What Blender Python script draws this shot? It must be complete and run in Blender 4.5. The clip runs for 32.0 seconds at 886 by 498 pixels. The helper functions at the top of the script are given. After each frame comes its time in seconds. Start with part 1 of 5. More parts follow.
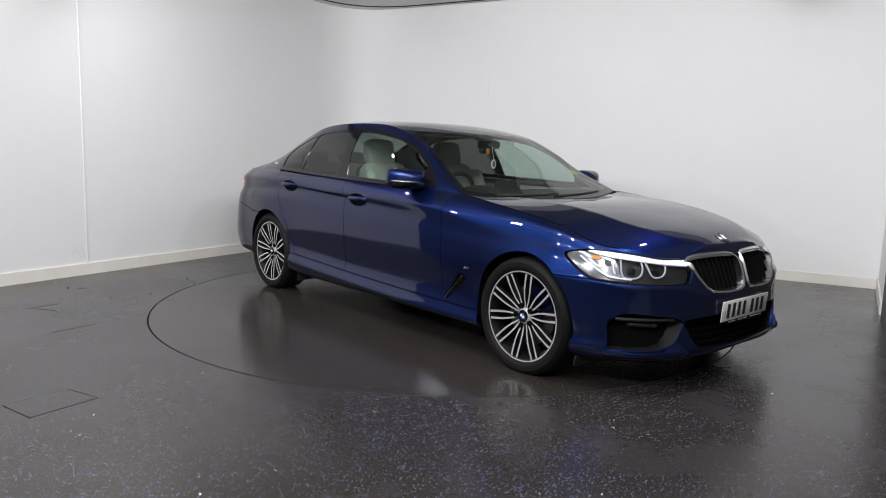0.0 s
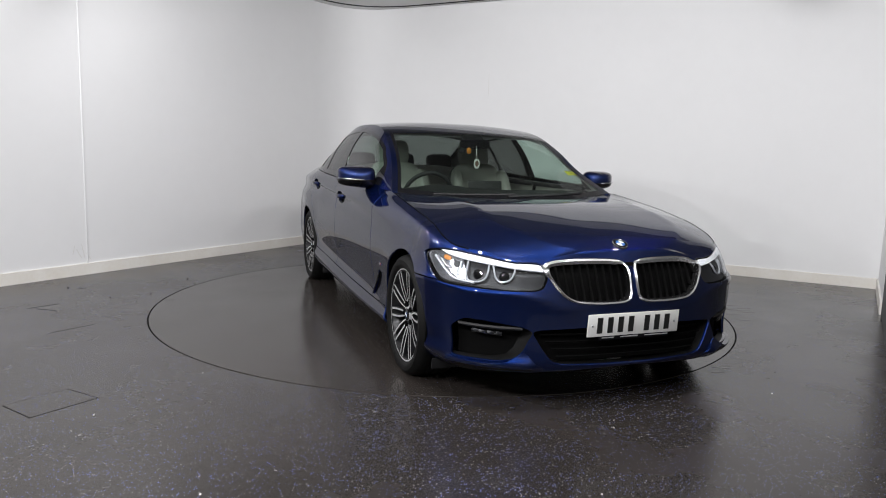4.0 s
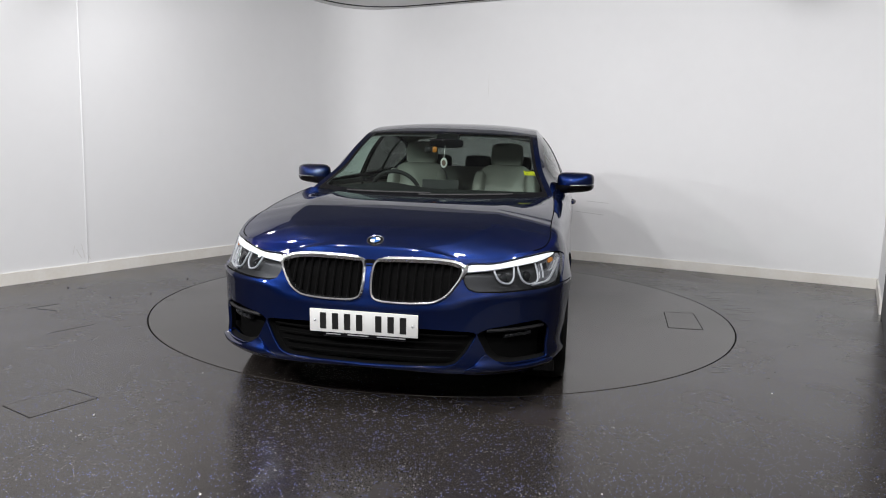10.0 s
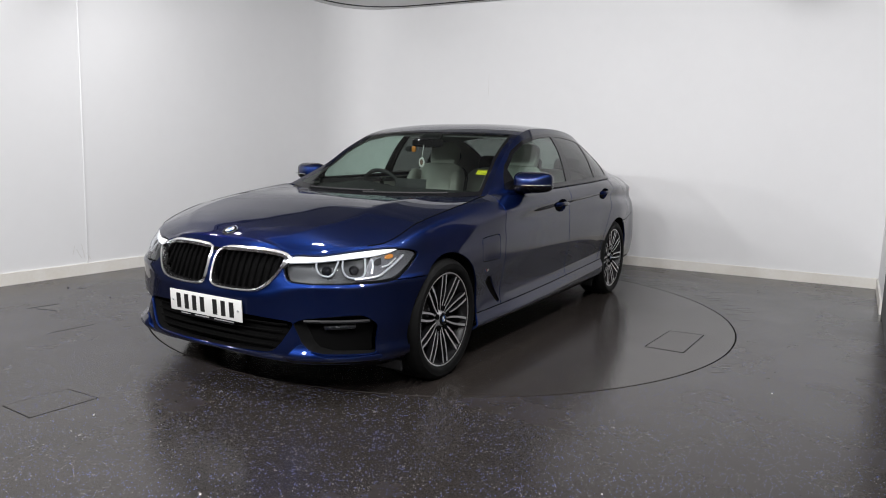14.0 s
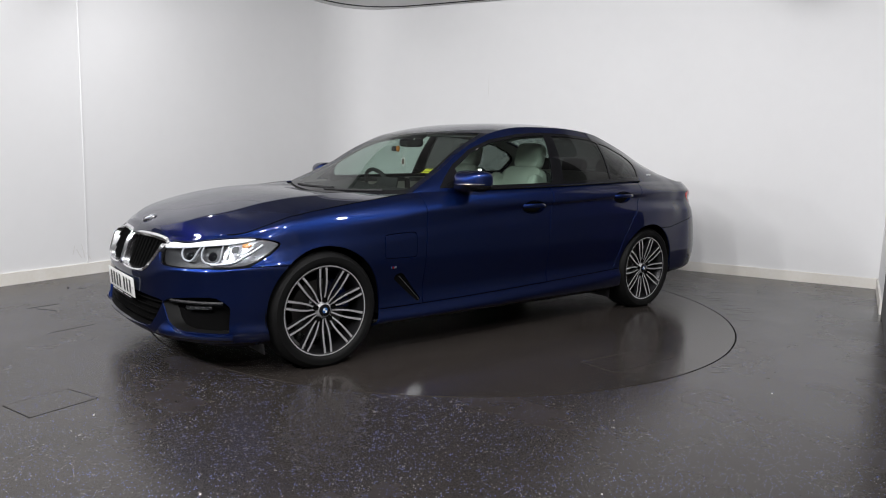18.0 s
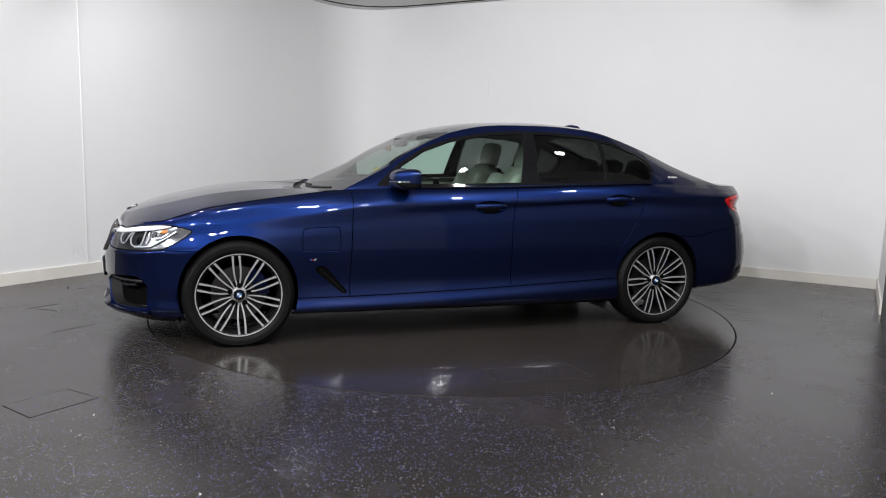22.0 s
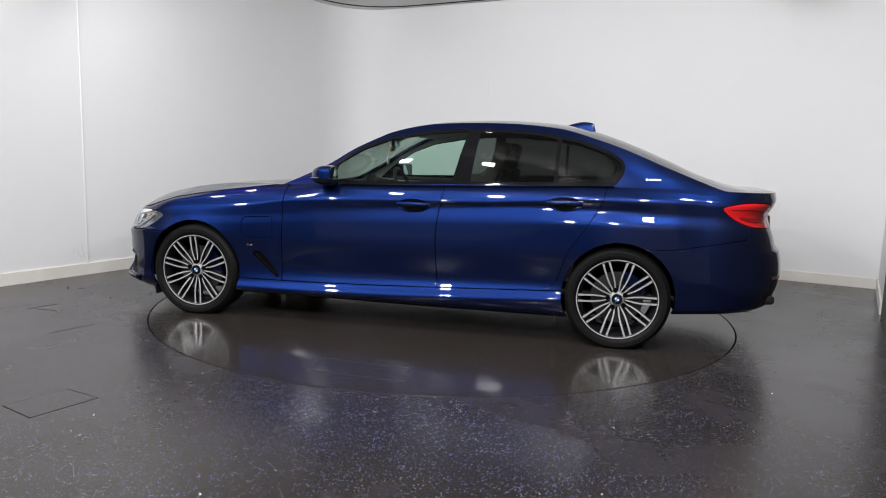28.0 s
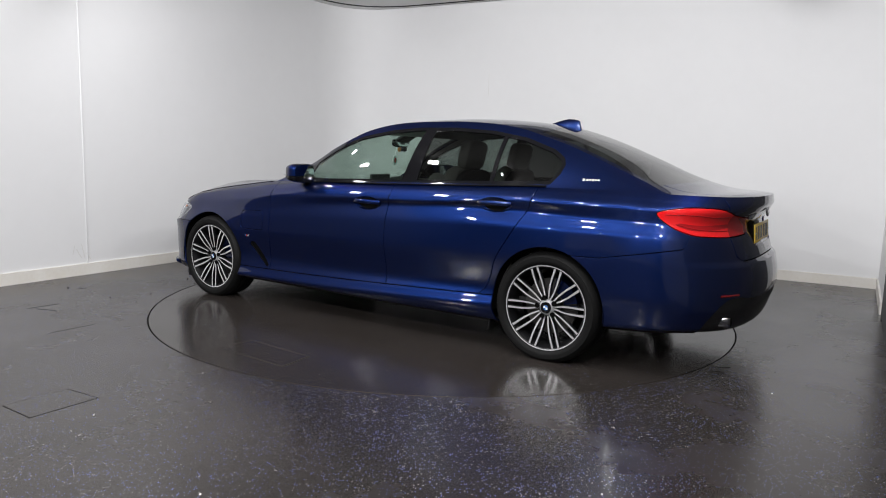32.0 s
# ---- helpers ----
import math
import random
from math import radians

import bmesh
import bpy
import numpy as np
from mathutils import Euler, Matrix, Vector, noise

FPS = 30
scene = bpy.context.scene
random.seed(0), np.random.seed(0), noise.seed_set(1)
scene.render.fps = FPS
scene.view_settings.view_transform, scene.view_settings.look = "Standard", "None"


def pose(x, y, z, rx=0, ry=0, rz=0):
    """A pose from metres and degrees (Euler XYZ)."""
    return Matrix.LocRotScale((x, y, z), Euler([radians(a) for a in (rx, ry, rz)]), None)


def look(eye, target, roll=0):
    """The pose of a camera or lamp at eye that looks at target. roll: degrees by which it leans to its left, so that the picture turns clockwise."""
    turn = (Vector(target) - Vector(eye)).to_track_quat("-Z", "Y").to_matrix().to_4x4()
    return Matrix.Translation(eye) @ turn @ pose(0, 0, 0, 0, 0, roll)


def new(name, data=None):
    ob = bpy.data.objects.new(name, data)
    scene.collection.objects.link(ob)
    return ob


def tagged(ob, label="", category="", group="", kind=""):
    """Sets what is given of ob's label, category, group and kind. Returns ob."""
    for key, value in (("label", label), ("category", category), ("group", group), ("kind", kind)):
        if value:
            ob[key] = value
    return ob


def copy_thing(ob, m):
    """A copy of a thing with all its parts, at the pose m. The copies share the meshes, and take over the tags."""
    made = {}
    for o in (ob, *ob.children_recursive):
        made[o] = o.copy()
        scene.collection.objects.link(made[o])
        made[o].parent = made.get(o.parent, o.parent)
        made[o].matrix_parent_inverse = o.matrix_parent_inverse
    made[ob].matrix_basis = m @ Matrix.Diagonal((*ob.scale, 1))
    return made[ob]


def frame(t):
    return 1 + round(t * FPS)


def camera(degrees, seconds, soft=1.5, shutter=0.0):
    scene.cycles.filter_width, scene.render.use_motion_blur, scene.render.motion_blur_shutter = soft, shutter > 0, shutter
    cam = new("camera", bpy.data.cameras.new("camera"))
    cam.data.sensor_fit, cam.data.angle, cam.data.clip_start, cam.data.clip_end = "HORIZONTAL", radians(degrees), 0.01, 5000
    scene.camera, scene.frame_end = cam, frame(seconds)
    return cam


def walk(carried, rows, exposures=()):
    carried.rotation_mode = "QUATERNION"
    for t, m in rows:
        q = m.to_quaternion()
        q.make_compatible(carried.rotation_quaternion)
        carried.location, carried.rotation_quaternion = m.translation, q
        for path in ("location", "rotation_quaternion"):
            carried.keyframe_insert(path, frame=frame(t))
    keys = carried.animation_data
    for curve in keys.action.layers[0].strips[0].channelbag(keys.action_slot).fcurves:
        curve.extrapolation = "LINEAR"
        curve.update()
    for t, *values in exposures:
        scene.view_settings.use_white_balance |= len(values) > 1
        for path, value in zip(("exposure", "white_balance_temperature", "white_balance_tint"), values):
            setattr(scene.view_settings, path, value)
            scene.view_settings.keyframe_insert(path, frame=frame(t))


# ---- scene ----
# ---------------------------------------------------------------- camera
EYE = Vector((0.0, -5.588, 1.211))
PITCH, YAW, ROLL = radians(7.812), radians(-0.08), 1.676
AIM = EYE + Vector((math.sin(YAW) * math.cos(PITCH), math.cos(YAW) * math.cos(PITCH), -math.sin(PITCH)))
cam = camera(64.95, 32.0, soft=1.05)
walk(cam, [(0, look(EYE, AIM, ROLL)), (32, look(EYE, AIM, ROLL))])
scene.view_settings.exposure = 0.0

# the turntable's turning: degrees at 0 s, degrees a second, and where the car stands on it
TURN_START, TURN_RATE = -48.76, -5.1164
CAR_DX, CAR_DY = 0.144, 0.068


def turned(t, dx=0.0, dy=0.0, z=0.0):
    return pose(0, 0, 0, 0, 0, TURN_START + TURN_RATE * t) @ pose(dx, dy, z)


# ---------------------------------------------------------------- world and lamps
world = bpy.data.worlds.new("world")
scene.world = world
world.use_nodes = True
world.node_tree.nodes["Background"].inputs[0].default_value = (0.5, 0.52, 0.55, 1)
world.node_tree.nodes["Background"].inputs[1].default_value = 0.02
CEIL = 3.08
# flood lamps under the ceiling in rows round the turntable and behind it: metres from the back wall, from the left wall, watts
ROW_A, ROW_B = Vector((-0.507, -0.862)), Vector((0.887, -0.46))
# the four strong lamps at 8.3 m are added out of view to light the walls
LAMP_PLACES = ((5.6, 0.8, 14), (5.6, 2.0, 15), (5.6, 3.2, 16), (5.6, 4.2, 19), (5.5, 5.1, 22), (3.15, 5.65, 13), (4.6, 5.8, 32), (6.8, 5.9, 34), (4.2, 0.9, 15),
               (8.3, 0.9, 60), (8.3, 2.5, 66), (8.3, 4.1, 62), (8.3, 5.6, 42))
LAMPS = [(Vector((-1.33, 4.17)) + ROW_A * a + ROW_B * b, w, 0.45 if a > 8 else 0.2, ROW_B * ((b - 3.0) * 0.5)) for a, b, w in LAMP_PLACES]
LAMP_AIM = Vector((0.4, 0.8, 0.6))


# ---------------------------------------------------------------- materials
def mat(name, color, rough=0.5, metal=0.0, coat=0.0, spec=0.5, emit=None, emit_power=0.0):
    m = bpy.data.materials.new(name)
    m.use_nodes = True
    b = m.node_tree.nodes["Principled BSDF"]
    b.inputs["Base Color"].default_value = (*color, 1)
    b.inputs["Roughness"].default_value = rough
    b.inputs["Metallic"].default_value = metal
    b.inputs["Coat Weight"].default_value = coat
    b.inputs["Coat Roughness"].default_value = 0.012
    b.inputs["Coat IOR"].default_value = 1.5
    b.inputs["Specular IOR Level"].default_value = spec
    if emit:
        b.inputs["Emission Color"].default_value = (*emit, 1)
        b.inputs["Emission Strength"].default_value = emit_power
    return m


def nodes_of(m):
    return m.node_tree.nodes, m.node_tree.links, m.node_tree.nodes["Principled BSDF"]


def add(m, kind, **settings):
    n = m.node_tree.nodes.new(kind)
    for key, value in settings.items():
        n.inputs[key.replace("_", " ")].default_value = value
    return n


def varied(m, scale, amount, rough_amount=0.0, bump=0.0, bump_scale=None, second=None):
    """Lets colour, gloss and relief vary by two sizes of noise."""
    nt, ln, b = nodes_of(m)
    tc = nt.new("ShaderNodeTexCoord")
    n1 = add(m, "ShaderNodeTexNoise", Scale=scale, Detail=6.0, Roughness=0.6)
    n2 = add(m, "ShaderNodeTexNoise", Scale=scale * 11, Detail=4.0)
    ln.new(tc.outputs["Object"], n1.inputs["Vector"])
    ln.new(tc.outputs["Object"], n2.inputs["Vector"])
    mixn = nt.new("ShaderNodeMath")
    mixn.operation = "MULTIPLY_ADD"
    mixn.inputs[1].default_value = 0.35
    ln.new(n2.outputs["Fac"], mixn.inputs[0])
    ln.new(n1.outputs["Fac"], mixn.inputs[2])
    ramp = nt.new("ShaderNodeMapRange")
    ramp.inputs["From Min"].default_value, ramp.inputs["From Max"].default_value = 0.4, 0.95
    ramp.inputs["To Min"].default_value, ramp.inputs["To Max"].default_value = 0.0, 1.0
    ln.new(mixn.outputs[0], ramp.inputs["Value"])
    base = tuple(b.inputs["Base Color"].default_value)
    mix = nt.new("ShaderNodeMix")
    mix.data_type = "RGBA"
    mix.inputs["A"].default_value = base
    mix.inputs["B"].default_value = second if second else tuple(c * (1 - amount) for c in base[:3]) + (1,)
    ln.new(ramp.outputs[0], mix.inputs["Factor"])
    ln.new(mix.outputs["Result"], b.inputs["Base Color"])
    if rough_amount:
        r = nt.new("ShaderNodeMapRange")
        rough = b.inputs["Roughness"].default_value
        r.inputs["To Min"].default_value, r.inputs["To Max"].default_value = rough - rough_amount, rough + rough_amount
        ln.new(n1.outputs["Fac"], r.inputs["Value"])
        ln.new(r.outputs[0], b.inputs["Roughness"])
    if bump:
        n3 = add(m, "ShaderNodeTexNoise", Scale=bump_scale or scale * 20, Detail=3.0)
        ln.new(tc.outputs["Object"], n3.inputs["Vector"])
        bp = nt.new("ShaderNodeBump")
        bp.inputs["Strength"].default_value = bump
        bp.inputs["Distance"].default_value = 0.002
        ln.new(n3.outputs["Fac"], bp.inputs["Height"])
        ln.new(bp.outputs[0], b.inputs["Normal"])
    return m


def glass(name, tint, through_amount=1.0, gloss=0.06):
    """Thin pane: see-through tint with mirror gloss at the surface."""
    m = bpy.data.materials.new(name)
    m.use_nodes = True
    nt, ln = m.node_tree.nodes, m.node_tree.links
    nt.remove(nt["Principled BSDF"])
    out = nt["Material Output"]
    tr = nt.new("ShaderNodeBsdfTransparent")
    tr.inputs[0].default_value = (*[c * through_amount for c in tint], 1)
    gl = nt.new("ShaderNodeBsdfGlossy")
    gl.inputs["Roughness"].default_value = 0.01
    lw = nt.new("ShaderNodeLayerWeight")
    lw.inputs["Blend"].default_value = 0.5
    pw = nt.new("ShaderNodeMath")
    pw.operation = "POWER"
    pw.inputs[1].default_value = 5.0
    ln.new(lw.outputs["Facing"], pw.inputs[0])
    fr = nt.new("ShaderNodeMath")
    fr.operation = "MULTIPLY_ADD"
    fr.inputs[1].default_value, fr.inputs[2].default_value = 1 - gloss, gloss
    ln.new(pw.outputs[0], fr.inputs[0])
    mx = nt.new("ShaderNodeMixShader")
    ln.new(fr.outputs[0], mx.inputs[0])
    ln.new(tr.outputs[0], mx.inputs[1])
    ln.new(gl.outputs[0], mx.inputs[2])
    ln.new(mx.outputs[0], out.inputs["Surface"])
    return m


def paint_material():
    m = mat("blue_metallic_paint", (0.0045, 0.0145, 0.078), 0.38, 0.92, 1.0)
    nt, ln, b = nodes_of(m)
    b.inputs["Specular Tint"].default_value = (0.03, 0.05, 0.12, 1)
    b.inputs["Coat Weight"].default_value = 1.0
    tc = nt.new("ShaderNodeTexCoord")
    v = add(m, "ShaderNodeTexVoronoi", Scale=2600.0)
    ln.new(tc.outputs["Object"], v.inputs["Vector"])
    mr = nt.new("ShaderNodeMapRange")
    mr.inputs["To Min"].default_value, mr.inputs["To Max"].default_value = 0.75, 1.3
    ln.new(v.outputs["Distance"], mr.inputs["Value"])
    mul = nt.new("ShaderNodeVectorMath")
    mul.operation = "SCALE"
    mul.inputs[0].default_value = tuple(b.inputs["Base Color"].default_value)[:3]
    ln.new(mr.outputs[0], mul.inputs["Scale"])
    ln.new(mul.outputs[0], b.inputs["Base Color"])
    return m


def floor_material(name, plain=0.72, smooth=0.2, rough=0.32):
    """Dark rubber flooring with small pale and blue flecks and a worn sheen."""
    m = mat(name, (0.02, 0.019, 0.019), 0.24, 0, 0, 0.45)
    nt, ln, b = nodes_of(m)
    tc = nt.new("ShaderNodeTexCoord")
    v = add(m, "ShaderNodeTexVoronoi", Scale=118.0)
    ln.new(tc.outputs["Object"], v.inputs["Vector"])
    size = nt.new("ShaderNodeMath")
    size.operation = "LESS_THAN"
    size.inputs[1].default_value = 0.27
    ln.new(v.outputs["Distance"], size.inputs[0])
    sep = nt.new("ShaderNodeSeparateColor")
    ln.new(v.outputs["Color"], sep.inputs[0])
    pick = nt.new("ShaderNodeMath")
    pick.operation = "GREATER_THAN"
    pick.inputs[1].default_value = plain
    ln.new(sep.outputs[0], pick.inputs[0])
    both = nt.new("ShaderNodeMath")
    both.operation = "MULTIPLY"
    ln.new(size.outputs[0], both.inputs[0])
    ln.new(pick.outputs[0], both.inputs[1])
    fleck = nt.new("ShaderNodeMix")
    fleck.data_type = "RGBA"
    fleck.inputs["A"].default_value = (0.15, 0.19, 0.46, 1)
    fleck.inputs["B"].default_value = (0.42, 0.42, 0.43, 1)
    blue = nt.new("ShaderNodeMath")
    blue.operation = "GREATER_THAN"
    blue.inputs[1].default_value = 0.75
    ln.new(sep.outputs[1], blue.inputs[0])
    ln.new(blue.outputs[0], fleck.inputs["Factor"])
    n1 = add(m, "ShaderNodeTexNoise", Scale=0.9, Detail=8.0, Roughness=0.65)
    ln.new(tc.outputs["Object"], n1.inputs["Vector"])
    dust = nt.new("ShaderNodeMix")
    dust.data_type = "RGBA"
    dust.inputs["A"].default_value = (0.021, 0.0178, 0.016, 1)
    dust.inputs["B"].default_value = (0.036, 0.0305, 0.0275, 1)
    ln.new(n1.outputs["Fac"], dust.inputs["Factor"])
    top = nt.new("ShaderNodeMix")
    top.data_type = "RGBA"
    ln.new(both.outputs[0], top.inputs["Factor"])
    ln.new(dust.outputs["Result"], top.inputs["A"])
    ln.new(fleck.outputs["Result"], top.inputs["B"])
    ln.new(top.outputs["Result"], b.inputs["Base Color"])
    rr = nt.new("ShaderNodeMapRange")
    rr.inputs["From Min"].default_value, rr.inputs["From Max"].default_value = 0.3, 0.7
    rr.inputs["To Min"].default_value, rr.inputs["To Max"].default_value = smooth, rough
    ln.new(n1.outputs["Fac"], rr.inputs["Value"])
    ln.new(rr.outputs[0], b.inputs["Roughness"])
    n2 = add(m, "ShaderNodeTexNoise", Scale=260.0, Detail=2.0)
    ln.new(tc.outputs["Object"], n2.inputs["Vector"])
    bp = nt.new("ShaderNodeBump")
    bp.inputs["Strength"].default_value, bp.inputs["Distance"].default_value = 0.08, 0.001
    ln.new(n2.outputs["Fac"], bp.inputs["Height"])
    ln.new(bp.outputs[0], b.inputs["Normal"])
    return m


M_PAINT = paint_material()
M_WALL = varied(mat("white_wall_paint", (0.84, 0.84, 0.845), 0.55), 0.7, 0.04, 0.06, 0.25, 90)
# tones of walls added out of view to shape reflections in the car
M_ADDED_DARK = varied(mat("added_wall_charcoal", (0.1, 0.1, 0.1), 0.8), 1.2, 0.2)
M_ADDED_GREY = varied(mat("added_wall_grey", (0.2, 0.2, 0.2), 0.7), 1.2, 0.15)
M_ADDED_NEAR = varied(mat("added_wall_near_grey", (0.22, 0.22, 0.22), 0.7), 1.2, 0.15)
M_SKIRT = varied(mat("cream_skirting", (0.86, 0.84, 0.8), 0.5), 3.0, 0.12, 0.05, second=(0.76, 0.72, 0.65, 1))
# ceiling toned dark for reflections; its visible strip coloured pale to look lit
M_CEIL = varied(mat("ceiling_dark_tone", (0.24, 0.235, 0.23), 0.8), 1.5, 0.2)
M_CEIL_LIT = varied(mat("ceiling_lit_tone", (0.75, 0.75, 0.74), 0.8), 1.5, 0.08)
M_FLOOR = floor_material("fleck_rubber_floor")
M_DECK = floor_material("smooth_brown_rubber_deck", 0.985, 0.13, 0.25)
M_DARK = mat("gap_black", (0.004, 0.004, 0.004), 0.8, 0, 0, 0.02)
M_BLACK = varied(mat("black_plastic", (0.013, 0.013, 0.014), 0.5, 0, 0, 0.3), 20, 0.3, 0.08, 0.2, 700)
M_GLOSS = mat("gloss_black", (0.005, 0.005, 0.006), 0.05, 0, 0.0, 0.28)
M_SLAT = mat("slat_black", (0.006, 0.006, 0.006), 0.5, 0, 0, 0.12)
M_CHROME = mat("chrome", (0.62, 0.63, 0.65), 0.15, 1.0)
M_GRILLE = mat("satin_chrome", (0.86, 0.86, 0.87), 0.2, 1.0)
M_SATIN = mat("satin_aluminium", (0.6, 0.61, 0.63), 0.28, 1.0)
M_RUBBER = varied(mat("tyre_rubber", (0.006, 0.006, 0.006), 0.6, 0, 0, 0.14), 30, 0.3, 0.08, 0.3, 400)
M_RIM = varied(mat("machined_alloy", (0.78, 0.78, 0.79), 0.3, 0.7), 40, 0.04, 0.015)
M_HUB = mat("silver_hub_paint", (0.4, 0.4, 0.41), 0.55, 0.3)
M_RIMDARK = mat("dark_grey_alloy", (0.009, 0.009, 0.01), 0.35, 0.3, 0.2)
M_REFLECTOR = mat("lamp_reflector", (0.42, 0.42, 0.44), 0.15, 0.85)
M_PIPE = mat("dark_chrome", (0.2, 0.2, 0.21), 0.15, 1.0)
M_DISC = mat("brake_steel", (0.12, 0.115, 0.11), 0.4, 1.0)
M_CLEAR = glass("clear_glass", (0.66, 0.81, 0.74))
M_SCREEN = glass("windscreen_glass", (0.58, 0.65, 0.61), 1.0, 0.075)
M_PRIV = glass("privacy_glass", (0.15, 0.16, 0.155))
M_REAR = glass("rear_screen_glass", (0.24, 0.26, 0.25))
M_LENS = glass("clear_lens", (0.93, 0.95, 0.97), 1.0, 0.035)
M_LEATHER = varied(mat("cream_leather", (0.39, 0.375, 0.345), 0.5), 6, 0.15, 0.06, 0.3, 300)
M_TRIM = varied(mat("dark_interior_trim", (0.02, 0.02, 0.021), 0.65), 14, 0.3, 0.05, 0.3, 500)
M_LINING = varied(mat("grey_roof_lining", (.45, .45, .44), .9), 20, .12)
M_RED = mat("red_lamp_lens", (0.6, 0.008, 0.01), 0.1, 0, 0.6)
M_REDDARK = mat("dark_red_lamp_lens", (0.26, 0.004, 0.006), 0.1, 0, 0.25)
M_REFLEX = mat("red_reflex", (0.1, 0.004, 0.006), 0.25)
M_WHITEPL = mat("white_plate", (0.72, 0.72, 0.7), 0.35)
M_YELLOWPL = mat("yellow_plate", (0.75, 0.5, 0.06), 0.35)
M_INK = mat("plate_black", (0.012, 0.012, 0.012), 0.4)
M_DRL = mat("white_light_guide", (0.9, 0.91, 0.92), 0.3, 0, 0.4)
M_GUIDE = mat("pale_light_guide", (0.36, 0.365, 0.38), 0.3)
M_AMBER = mat("amber_lens", (0.55, 0.2, 0.03), 0.25, 0, 0.5)
M_GREYLAMP = mat("grey_lamp_bezel", (0.013, 0.013, 0.014), 0.4, 0.1)
M_BLUEB = mat("badge_blue", (0.03, 0.12, 0.36), 0.2, 0, 1.0)
M_YELLOW = mat("yellow_sticker", (0.75, 0.72, 0.03), 0.5)
M_LAMP = mat("lamp_panel", (0.9, 0.9, 0.9), 0.4, emit=(1.0, 0.97, 0.93), emit_power=8.0)


# ---------------------------------------------------------------- mesh helpers
def mesh_object(name, verts, faces, material, parent=None, label="", normals=None, smooth=True):
    me = bpy.data.meshes.new(name)
    me.from_pydata([tuple(map(float, v)) for v in verts], [], [tuple(int(i) for i in f) for f in faces])
    me.update()
    if smooth:
        me.shade_smooth()
    if normals is not None:
        me.normals_split_custom_set_from_vertices([tuple(map(float, n)) for n in normals])
    me.materials.append(material)
    ob = new(name, me)
    if parent:
        ob.parent = parent
    return tagged(ob, label)


def part(name, bm, material, parent, label="", sharp=35.0):
    """Links a bmesh as one mesh object under a thing or a part."""
    me = bpy.data.meshes.new(name)
    bmesh.ops.recalc_face_normals(bm, faces=bm.faces)
    bm.to_mesh(me)
    bm.free()
    me.shade_smooth()
    me.set_sharp_from_angle(angle=radians(sharp))
    me.materials.append(material)
    ob = new(name, me)
    ob.parent = parent
    return tagged(ob, label)


def box_bm(bm, size, m=None, bevel=0.0, segments=2):
    made = bmesh.ops.create_cube(bm, size=1.0)["verts"]
    bmesh.ops.scale(bm, vec=size, verts=made)
    if bevel:
        edges = list({e for v in made for e in v.link_edges})
        made = bmesh.ops.bevel(bm, geom=edges, offset=bevel, segments=segments, affect="EDGES", profile=0.5)["verts"]
        made = list({v for v in made})
    if m is not None:
        whole = list({v for f in {f for v in made for f in v.link_faces} for v in f.verts})
        bmesh.ops.transform(bm, matrix=m, verts=whole)
    return bm


def boxed(size, m=None, bevel=0.0, segments=2):
    return box_bm(bmesh.new(), size, m, bevel, segments)


def lathe(profile, steps, axis="y"):
    """Turns a list of (radius, along) round an axis."""
    bm = bmesh.new()
    rings = []
    for i in range(steps):
        a = 2 * math.pi * i / steps
        c, s = math.cos(a), math.sin(a)
        rings.append([bm.verts.new({"y": (r * c, h, r * s), "z": (r * c, r * s, h), "x": (h, r * c, r * s)}[axis]) for r, h in profile])
    for i in range(steps):
        p, q = rings[i], rings[(i + 1) % steps]
        for j in range(len(profile) - 1):
            bm.faces.new((p[j], q[j], q[j + 1], p[j + 1]))
    bmesh.ops.remove_doubles(bm, verts=bm.verts, dist=1e-5)
    return bm


def spline(knots, n):
    """A smooth line through knots, n points, even by knot number."""
    k = np.array(knots, float)
    t = np.linspace(0, len(k) - 1, n)
    i = np.clip(t.astype(int), 0, len(k) - 2)
    f = (t - i)[:, None]
    pad = np.vstack([2 * k[0] - k[1], k, 2 * k[-1] - k[-2]])
    a, b, c, d = pad[i], pad[i + 1], pad[i + 2], pad[i + 3]
    return 0.5 * (2 * b + (c - a) * f + (2 * a - 5 * b + 4 * c - d) * f ** 2 + (3 * b - a - 3 * c + d) * f ** 3)


def loop_line(knots, n):
    """A smooth closed line through knots."""
    k = np.array(knots, float)
    m = len(k)
    t = np.arange(n) * m / n
    i = t.astype(int)
    f = (t - i)[:, None]
    a, b, c, d = k[(i - 1) % m], k[i % m], k[(i + 1) % m], k[(i + 2) % m]
    return 0.5 * (2 * b + (c - a) * f + (2 * a - 5 * b + 4 * c - d) * f ** 2 + (3 * b - a - 3 * c + d) * f ** 3)


def along(table):
    """A smooth function of one number from pairs (place, value), steady between its knots."""
    t = sorted(table)
    x, y = np.array([p for p, _ in t], float), np.array([v for _, v in t], float)
    h = np.diff(x)
    d = np.diff(y) / h
    m = np.zeros(len(x))
    m[0], m[-1] = d[0], d[-1]
    for i in range(1, len(x) - 1):
        if d[i - 1] * d[i] > 0:
            w1, w2 = 2 * h[i] + h[i - 1], h[i] + 2 * h[i - 1]
            m[i] = (w1 + w2) / (w1 / d[i - 1] + w2 / d[i])

    def value(q):
        q = np.asarray(q, float)
        i = np.clip(np.searchsorted(x, q) - 1, 0, len(x) - 2)
        s = np.clip((q - x[i]) / h[i], 0, 1)
        return (y[i] * (1 + 2 * s) * (1 - s) ** 2 + h[i] * m[i] * s * (1 - s) ** 2
                + y[i + 1] * s * s * (3 - 2 * s) + h[i] * m[i + 1] * s * s * (s - 1))
    return value


